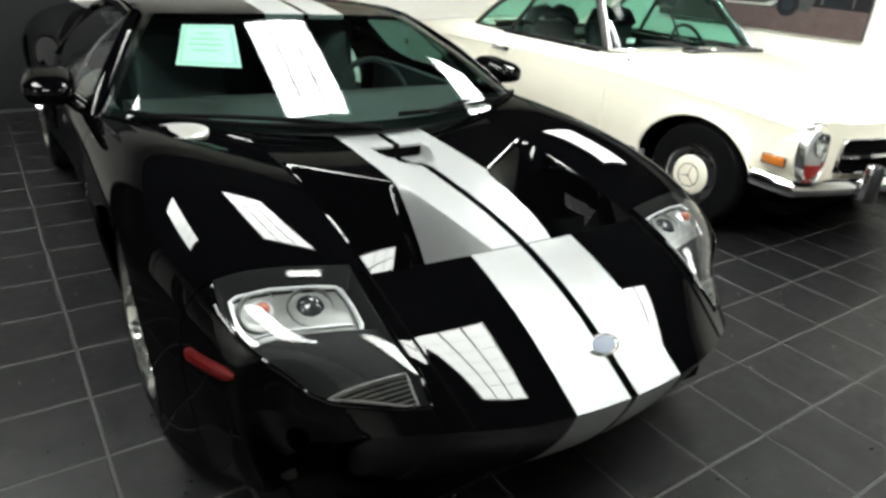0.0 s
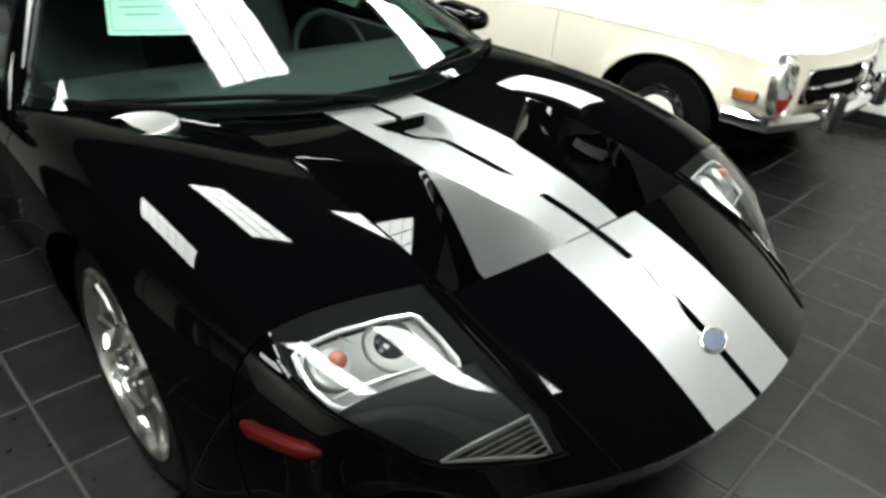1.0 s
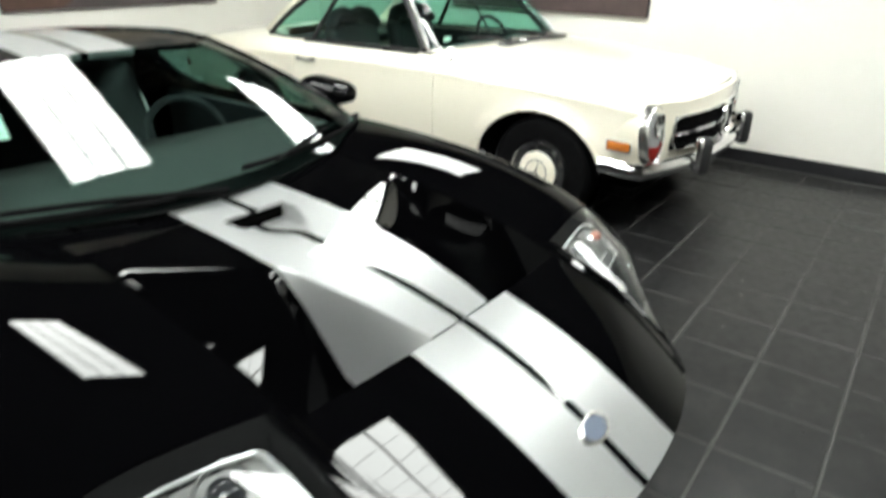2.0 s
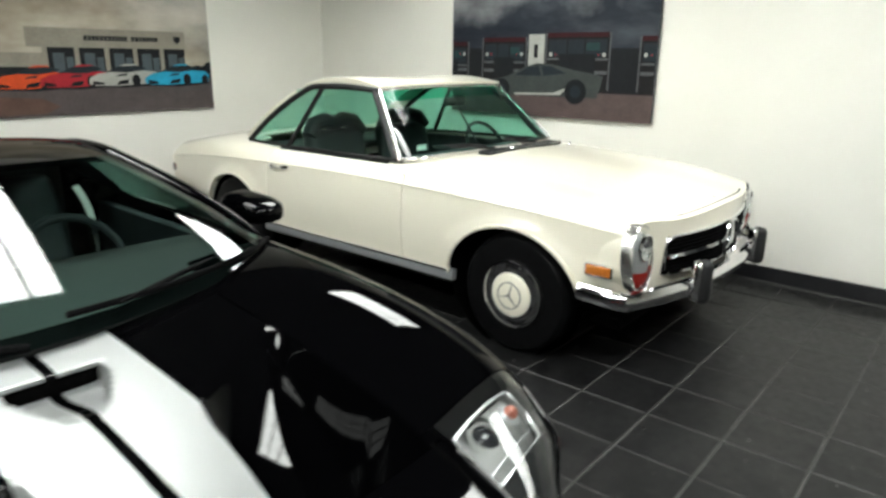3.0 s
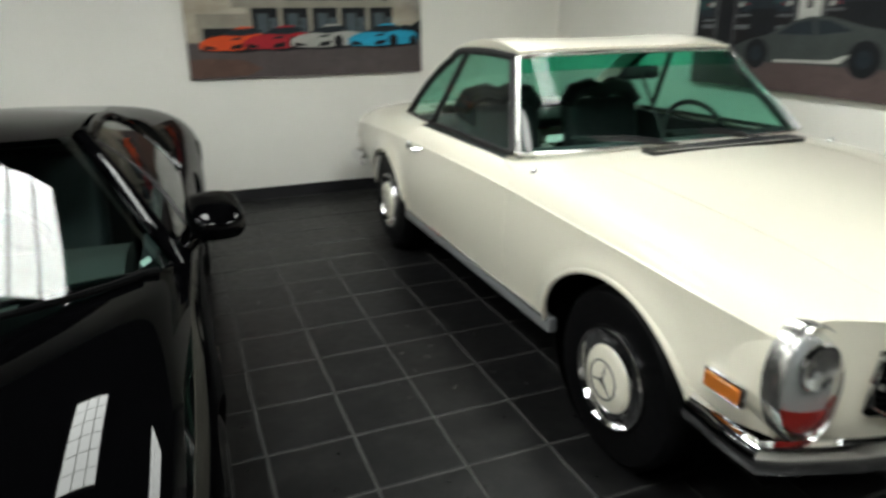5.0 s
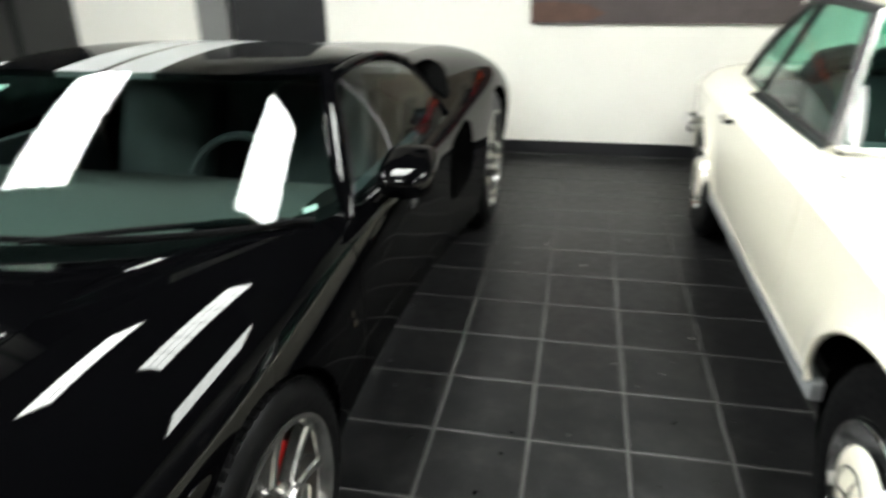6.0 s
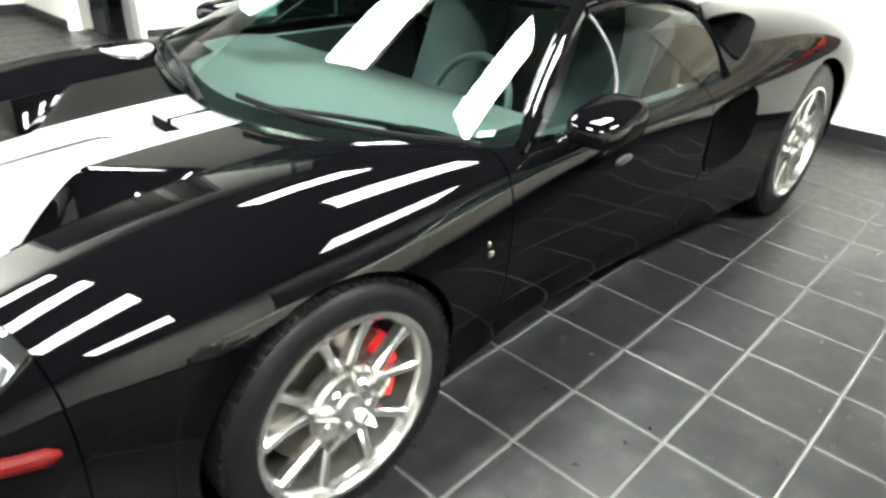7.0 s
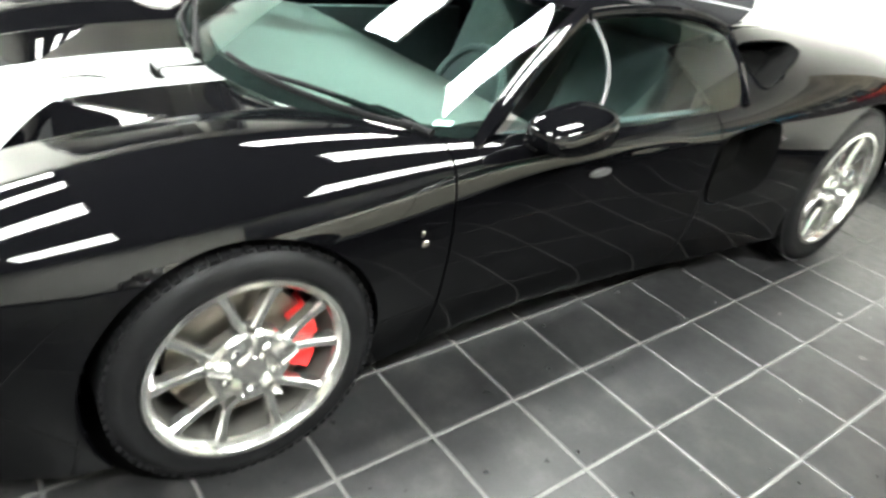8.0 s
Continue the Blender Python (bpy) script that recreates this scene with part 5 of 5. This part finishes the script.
# inside of the coupe
part("dashboard", sheet(ruled(lambda s: (1.42 * (s - 0.5), 0.74 + 0.3 * (s - 0.5) ** 2, 0.865), lambda s: (1.42 * (s - 0.5), 0.98, 0.84), 13, 6, (0, 0, 0.02)), lip=0.15), LEATHER, mc, "dark dashboard")
part("tub", box(-0.72, 0.72, 0.9, 2.45, 0.28, 0.32), DARK, mc)
part("parcel_shelf", box(-0.68, 0.68, 2.05, 2.5, 0.74, 0.80, 0.02, 2), LEATHER, mc)
for side in (1, -1):
    part("door_card", box(side * 0.73 - 0.02, side * 0.73 + 0.02, 0.9, 2.3, 0.3, 0.82), LEATHER, mc)
    seat = part("seat", box(side * 0.34 - 0.26, side * 0.34 + 0.26, 1.25, 1.78, 0.36, 0.52, 0.06, 3), LEATHER, mc, "dark upholstered front seat")
    part("backrest", box(-0.25, 0.25, 0, 0.14, 0, 0.50, 0.06, 3), LEATHER, seat).matrix_basis = pose(side * 0.34, 1.72, 0.46, -14, 0, 0)
    bm = tube([(-0.24, 0, -0.03), (-0.18, 0, 0.05), (-0.08, 0, 0.07), (0, 0, 0.045), (0.08, 0, 0.07), (0.18, 0, 0.05), (0.24, 0, -0.03)], [0.05, 0.055, 0.055, 0.05, 0.055, 0.055, 0.05], 10)
    part("headrest", bm, LEATHER, seat).matrix_basis = pose(side * 0.34, 1.875, 0.925, -14, 0, 0)
part("steering_wheel", lathe([(0.20 + 0.013 * math.cos(a), 0.013 * math.sin(a)) for a in np.linspace(0, 2 * math.pi, 9)], 40, "y", m=pose(0.39, 1.10, 0.80, -28, 0, 0)), TRIM, mc, "thin black steering wheel")
mir = part("rear_view_mirror", box(-0.105, 0.105, 1.07, 1.10, 1.115, 1.175, 0.02, 3), TRIM, mc)
part("mirror_rod", tube([(0, 1.11, 1.235), (0, 1.085, 1.15), (0, 0.88, 0.88)], 0.007, 8), TRIM, mir)


# ---- posters ----
def flat(name, poly, material, parent, y=0.0):
    """A flat shape in a poster's plane; points run (across, up)."""
    bm = bmesh.new()
    bm.faces.new([bm.verts.new((x, y, z)) for x, z in poly])
    return part(name, bm, material, parent, smooth=False)


def cloud_print(name, low, high, scale, stretch, slope, span):
    """Printed clouds: one set of tones that turns into another across the picture; slope gives the way, span its reach."""
    m = mat(name, (0.5, 0.5, 0.5), 0.5, spec=0.15)
    n, l, b = nodes_of(m)
    fac = noise_tex(m, coords(m, "Object", stretch), scale, 7, 0.55)
    dot = n.new("ShaderNodeVectorMath")
    dot.operation, dot.inputs[1].default_value = "DOT_PRODUCT", slope
    l.new(coords(m), dot.inputs[0])
    wob = n.new("ShaderNodeMath")
    wob.operation, wob.inputs[1].default_value = "MULTIPLY_ADD", 0.7
    l.new(noise_tex(m, coords(m), 1.7, 4), wob.inputs[0]), l.new(dot.outputs["Value"], wob.inputs[2])
    mr = n.new("ShaderNodeMapRange")
    mr.inputs["From Min"].default_value, mr.inputs["From Max"].default_value = span
    l.new(wob.outputs[0], mr.inputs["Value"])
    mx = n.new("ShaderNodeMix")
    mx.data_type = "RGBA"
    l.new(mr.outputs[0], mx.inputs["Factor"])
    l.new(ramp(m, fac, low), mx.inputs["A"]), l.new(ramp(m, fac, high), mx.inputs["B"])
    l.new(mx.outputs["Result"], b.inputs["Base Color"])
    return m


SKY1 = cloud_print("printed_warm_sky", [(0.30, (0.24, 0.20, 0.15)), (0.45, (0.36, 0.31, 0.24)), (0.58, (0.48, 0.43, 0.35)), (0.72, (0.56, 0.52, 0.45))],
                   [(0.32, (0.15, 0.20, 0.24)), (0.44, (0.28, 0.32, 0.34)), (0.55, (0.48, 0.47, 0.45)), (0.70, (0.62, 0.59, 0.54))], 2.1, (0.8, 1, 1.6), (0.5, 0, 0.9), (1.0, 1.75))
SKY2 = cloud_print("printed_storm_sky", [(0.34, (0.010, 0.013, 0.020)), (0.50, (0.022, 0.027, 0.036)), (0.66, (0.055, 0.062, 0.074))],
                   [(0.30, (0.12, 0.125, 0.135)), (0.44, (0.28, 0.285, 0.295)), (0.58, (0.46, 0.46, 0.47)), (0.75, (0.58, 0.58, 0.58))], 2.2, (0.7, 1, 1.9), (-0.08, 0, 1.0), (1.12, 1.55))


def inkmat(name, c):
    m = mat(name, c, 0.5, spec=0.15)
    n, l, b = nodes_of(m)
    v = coords(m)
    lo, hi = tuple(0.8 * k for k in c), tuple(min(1, 1.16 * k) for k in c)
    mx = n.new("ShaderNodeMath"); mx.operation = "MULTIPLY_ADD"; mx.inputs[1].default_value, mx.inputs[2].default_value = 0.45, 0.0
    l.new(noise_tex(m, v, 42, 5), mx.inputs[0])
    sm = n.new("ShaderNodeMath"); sm.operation = "MULTIPLY_ADD"; sm.inputs[1].default_value = 0.55
    l.new(noise_tex(m, v, 7, 3), sm.inputs[0]), l.new(mx.outputs[0], sm.inputs[2])
    l.new(ramp(m, sm.outputs[0], [(0.32, lo), (0.68, hi)]), b.inputs["Base Color"])
    return m


INK_ROAD, INK_WALL, INK_DARK = inkmat("printed_road", (0.085, 0.070, 0.070)), inkmat("printed_facade", (0.27, 0.25, 0.205)), inkmat("printed_dark", (0.010, 0.011, 0.013))
INK_ORANGE, INK_RED, INK_WHITE, INK_BLUE = inkmat("printed_orange", (0.62, 0.075, 0.02)), inkmat("printed_red", (0.36, 0.02, 0.03)), inkmat("printed_white", (0.36, 0.36, 0.33)), inkmat("printed_blue", (0.02, 0.30, 0.48))
INK_GREY, INK_DIRT, INK_TRUCK = inkmat("printed_grey", (0.045, 0.052, 0.05)), inkmat("printed_dirt", (0.085, 0.062, 0.060)), inkmat("printed_truck", (0.010, 0.0095, 0.0105))
INK_GLASS, INK_PANE, INK_GLOW, INK_EDGE = inkmat("printed_glass", (0.016, 0.022, 0.027)), inkmat("printed_shopfront", (0.07, 0.09, 0.10)), inkmat("printed_warm_road", (0.105, 0.062, 0.05)), inkmat("printed_cab_edge", (0.085, 0.088, 0.092))
INK_CABRED, INK_TEAL = inkmat("printed_dark_red", (0.034, 0.007, 0.009)), inkmat("printed_teal_glint", (0.018, 0.045, 0.045))
CANVAS = mat("canvas_edge", (0.05, 0.05, 0.06), 0.6)


def round_shape(x, z, rx, rz, n=20):
    return [(x + rx * math.cos(a), z + rz * math.sin(a)) for a in np.linspace(0, 2 * math.pi, n + 1)[:-1]]


def side_car(parent, x, z, ln, ink, dy=0.0):
    """A low mid-engined car in print, seen from the side, nose to the left."""
    h = ln * 0.265
    q = lambda pts: [(x + (a - 0.5) * ln, z + b * h) for a, b in pts]
    flat("printed_car", q([(0.0, 0.22), (0.02, 0.42), (0.12, 0.56), (0.24, 0.66), (0.38, 0.90), (0.48, 1.0), (0.60, 0.99), (0.78, 0.84), (0.93, 0.76), (1.0, 0.70), (0.985, 0.40), (0.96, 0.16), (0.06, 0.14)]), ink, parent, dy - 0.0042)
    flat("printed_window", q([(0.30, 0.68), (0.40, 0.88), (0.50, 0.94), (0.52, 0.68)]), INK_GLASS, parent, dy - 0.0048)
    flat("printed_window", q([(0.54, 0.68), (0.52, 0.94), (0.60, 0.93), (0.72, 0.76)]), INK_GLASS, parent, dy - 0.0048)
    flat("printed_sill", q([(0.30, 0.16), (0.30, 0.21), (0.62, 0.25), (0.74, 0.40), (0.68, 0.20)]), INK_WHITE, parent, dy - 0.0049)
    for cx, r in ((0.18, 0.076), (0.80, 0.084)):
        flat("printed_wheel", round_shape(x + (cx - 0.5) * ln, z + 0.30 * h, r * ln, r * ln), INK_DARK, parent, dy - 0.0053)
        flat("printed_rim", round_shape(x + (cx - 0.5) * ln, z + 0.30 * h, 0.5 * r * ln, 0.5 * r * ln), INK_GLASS, parent, dy - 0.0056)


def front_car(parent, x, z, ln, ink, dy=0.0):
    """A low wedge car in print, seen from the front corner, nose to the left."""
    h = ln * 0.30
    q = lambda pts: [(x + (a - 0.5) * ln, z + b * h) for a, b in pts]
    flat("printed_shadow", q([(0.0, 0.02), (0.03, 0.16), (0.97, 0.2), (1.0, 0.06), (0.5, -0.06)]), INK_DARK, parent, dy - 0.0031)
    flat("printed_car", q([(0.0, 0.14), (0.01, 0.40), (0.13, 0.58), (0.30, 0.66), (0.52, 0.64), (0.72, 0.72), (0.93, 0.66), (1.0, 0.50), (0.985, 0.16), (0.80, 0.10), (0.60, 0.08), (0.40, 0.04), (0.10, 0.06)]), ink, parent, dy - 0.0036)
    flat("printed_window", q([(0.22, 0.62), (0.42, 0.92), (0.66, 0.96), (0.80, 0.82), (0.70, 0.70), (0.52, 0.62), (0.30, 0.66)]), INK_GLASS, parent, dy - 0.0038)
    flat("printed_roof", q([(0.42, 0.91), (0.50, 1.0), (0.64, 1.0), (0.68, 0.95)]), ink, parent, dy - 0.004)
    flat("printed_intake", q([(0.05, 0.10), (0.05, 0.28), (0.18, 0.20), (0.20, 0.10)]), INK_DARK, parent, dy - 0.0042)
    flat("printed_intake", q([(0.36, 0.08), (0.40, 0.26), (0.54, 0.32), (0.52, 0.12)]), INK_DARK, parent, dy - 0.0042)
    flat("printed_lamp", q([(0.36, 0.46), (0.42, 0.56), (0.53, 0.58), (0.50, 0.48)]), INK_GLASS, parent, dy - 0.0042)
    for cx, r in ((0.64, 0.082), (0.93, 0.07)):
        flat("printed_wheel", round_shape(x + (cx - 0.5) * ln, z + 0.27 * h, 0.75 * r * ln, r * ln), INK_DARK, parent, dy - 0.0044)


def poster(name, w, h, at, label):
    p = thing(name, at, label, "poster", "wall posters")
    part("canvas", box(-w / 2, w / 2, 0.0, 0.03, 0, h, 0.002, 1), CANVAS, p)
    return p


W1, H1 = 1.80, 1.20
p1 = poster("poster", W1, H1, pose(0.312 + W1 / 2, BACK - 0.031, 0.96), "large canvas print of a dealership with four bright sports cars")
r = lambda a, b, c, d: [(a - W1 / 2, c), (b - W1 / 2, c), (b - W1 / 2, d), (a - W1 / 2, d)]
flat("printed_sky", r(0, W1, 0.22, H1), SKY1, p1, -0.001)
flat("printed_road", r(0, W1, 0, 0.26), INK_ROAD, p1, -0.002)
flat("printed_road_glow", [(a - W1 / 2, c) for a, c in ((0.0, 0.01), (0.42, 0.02), (0.52, 0.07), (0.40, 0.13), (0.14, 0.15), (0.0, 0.14))], INK_GLOW, p1, -0.0023)
flat("printed_facade", r(0.34, 1.57, 0.50, 0.64), INK_WALL, p1, -0.0026)
flat("printed_facade", r(0.08, 0.50, 0.24, 0.46), INK_WALL, p1, -0.0015)
flat("printed_shade", r(0.12, 0.40, 0.26, 0.36), INK_DARK, p1, -0.0018)
flat("printed_shade", r(0.46, 1.56, 0.24, 0.50), INK_DARK, p1, -0.0021)
for k in range(5):
    x = 0.49 + 0.225 * k
    flat("printed_column", r(x - 0.05, x - 0.015, 0.24, 0.50), INK_WALL, p1, -0.0028)
    flat("printed_shopfront", r(x + 0.02, x + 0.10, 0.27, 0.46), INK_PANE, p1, -0.0024)
    flat("printed_shopfront", r(x + 0.112, x + 0.165, 0.27, 0.43), INK_PANE, p1, -0.0024)
for x0, x1 in ((0.745, 1.085), (1.11, 1.335)):
    n = 11 if x0 < 1 else 7
    for k in range(n):
        a = x0 + (x1 - x0) * k / n
        flat("printed_lettering", r(a, a + 0.84 * (x1 - x0) / n, 0.553, 0.590), INK_DARK, p1, -0.003)
flat("printed_shield", [(1.47 - W1 / 2, 0.60), (1.53 - W1 / 2, 0.60), (1.53 - W1 / 2, 0.565), (1.50 - W1 / 2, 0.54), (1.47 - W1 / 2, 0.565)], INK_DARK, p1, -0.003)
flat("printed_hedge", [(a - W1 / 2, c) for a, c in ((1.58, 0.24), (1.60, 0.35), (1.66, 0.37), (1.72, 0.36), (1.76, 0.39), (1.80, 0.40), (1.80, 0.24))], INK_DARK, p1, -0.0015)
for k, (x, z, ink) in enumerate(((0.375, 0.195, INK_ORANGE), (0.685, 0.20, INK_RED), (1.035, 0.205, INK_WHITE), (1.48, 0.205, INK_BLUE))):
    front_car(p1, x - W1 / 2, z, 0.58, ink, -0.0016 * k)

W2, H2 = 1.83, 1.30
p2 = poster("poster", W2, H2, pose(RIGHT - 0.031, -0.19 + W2 / 2, 0.975, 0, 0, -90), "large dark canvas print of a grey sports car before fire engines")
r = lambda a, b, c, d: [(a - W2 / 2, c), (b - W2 / 2, c), (b - W2 / 2, d), (a - W2 / 2, d)]
flat("printed_sky", r(0, W2, 0.20, H2), SKY2, p2, -0.001)
flat("printed_ground", r(0, W2, 0, 0.20), INK_DIRT, p2, -0.0025)
flat("printed_shade", r(0, W2, 0.17, 0.52), INK_DARK, p2, -0.0014)
for x0, x1, z1 in ((-0.28, 0.18, 0.57), (0.32, 0.76, 0.60), (0.93, 1.48, 0.63), (1.70, 2.2, 0.60)):
    c = lambda v: min(max(v, 0.0), W2)
    rr = lambda a0, a1, z0, z2: r(c(a0), c(a1), z0, z2)
    flat("printed_cab_edge", rr(x0, x1, 0.22, z1), INK_EDGE, p2, -0.0018)
    flat("printed_truck", rr(x0 + 0.012, x1 - 0.012, 0.20, z1 - 0.012), INK_TRUCK, p2, -0.002)
    flat("printed_window", rr(x0 + 0.03, x1 - 0.03, z1 - 0.17, z1 - 0.045), INK_GLASS, p2, -0.003)
    flat("printed_cab_edge", rr(x0 + 0.02, x1 - 0.02, z1 - 0.195, z1 - 0.18), INK_EDGE, p2, -0.0031)
    flat("printed_cab_top", rr(x0 + 0.015, x1 - 0.015, z1 - 0.03, z1 + 0.004), INK_CABRED, p2, -0.0032)
    for xm in (x0 + 0.35 * (x1 - x0), x0 + 0.62 * (x1 - x0)):
        flat("printed_window_post", rr(xm - 0.006, xm + 0.006, z1 - 0.17, z1 - 0.045), INK_TRUCK, p2, -0.0032)
    flat("printed_window_glint", rr(x0 + 0.64 * (x1 - x0), x0 + 0.84 * (x1 - x0), z1 - 0.125, z1 - 0.07), INK_TEAL, p2, -0.0033)
    flat("printed_bumper", rr(x0 + 0.02, x1 - 0.02, 0.335, 0.36), INK_EDGE, p2, -0.0032)
    flat("printed_grille", rr(x0 + 0.12, x1 - 0.12, 0.30, z1 - 0.15), INK_DARK, p2, -0.0033)
    for x in (x0 + 0.05, x1 - 0.05):
        if 0.02 < x < W2 - 0.02:
            flat("printed_lamp", round_shape(x - W2 / 2, 0.475, 0.014, 0.016, 12), INK_WHITE, p2, -0.0035)
            flat("printed_lamp", round_shape(x - W2 / 2 + (0.045 if x < (x0 + x1) / 2 else -0.045), 0.475, 0.006, 0.007, 12), INK_RED, p2, -0.0035)
flat("printed_gap", r(0.775, 0.92, 0.30, 0.625), INK_WHITE, p2, -0.0017)
flat("printed_gap_window", r(0.825, 0.86, 0.45, 0.55), INK_DARK, p2, -0.0019)
side_car(p2, 0.88 - W2 / 2, 0.115, 1.107, INK_GREY)


# ---- floor tiles ----
G = 0.0045
bm = bmesh.new()
box(G, TILE - G, G, TILE - G, -0.03, 0.0, 0.0025, 1, bm)
tile_me = finish(bm, "tile", False)
tile_me.materials.append(SLATE)
floor = bpy.data.objects["floor"]
verts, faces = [], []
base_v = [tuple(v.co) for v in tile_me.vertices]
base_f = [tuple(p.vertices) for p in tile_me.polygons]
rng = random.Random(4)
for i in range(-24, 12):
    for j in range(-21, 12):
        x, y = i * TILE, j * TILE
        if x + TILE > RIGHT or x < -7.2 or y + TILE > BACK + 0.15 or y < FRONT:
            continue
        if -2 <= i <= 9 and -9 <= j <= 11 or (-9 <= i < -2 and -9 <= j <= -5):
            t = new("tile", tile_me)
            t.parent = floor
            t.location = (x, y, rng.uniform(-0.0007, 0.0007))
        else:
            dz = rng.uniform(-0.0007, 0.0007)
            k = len(verts)
            verts += [(a + x, b + y, c + dz) for a, b, c in base_v]
            faces += [tuple(q + k for q in f) for f in base_f]
me = bpy.data.meshes.new("tiles")
me.from_pydata(verts, [], faces)
me.materials.append(SLATE)
ob = new("tiles", me)
ob.parent = floor
tagged(ob, "dark slate floor tiles further off", kind="stuff")
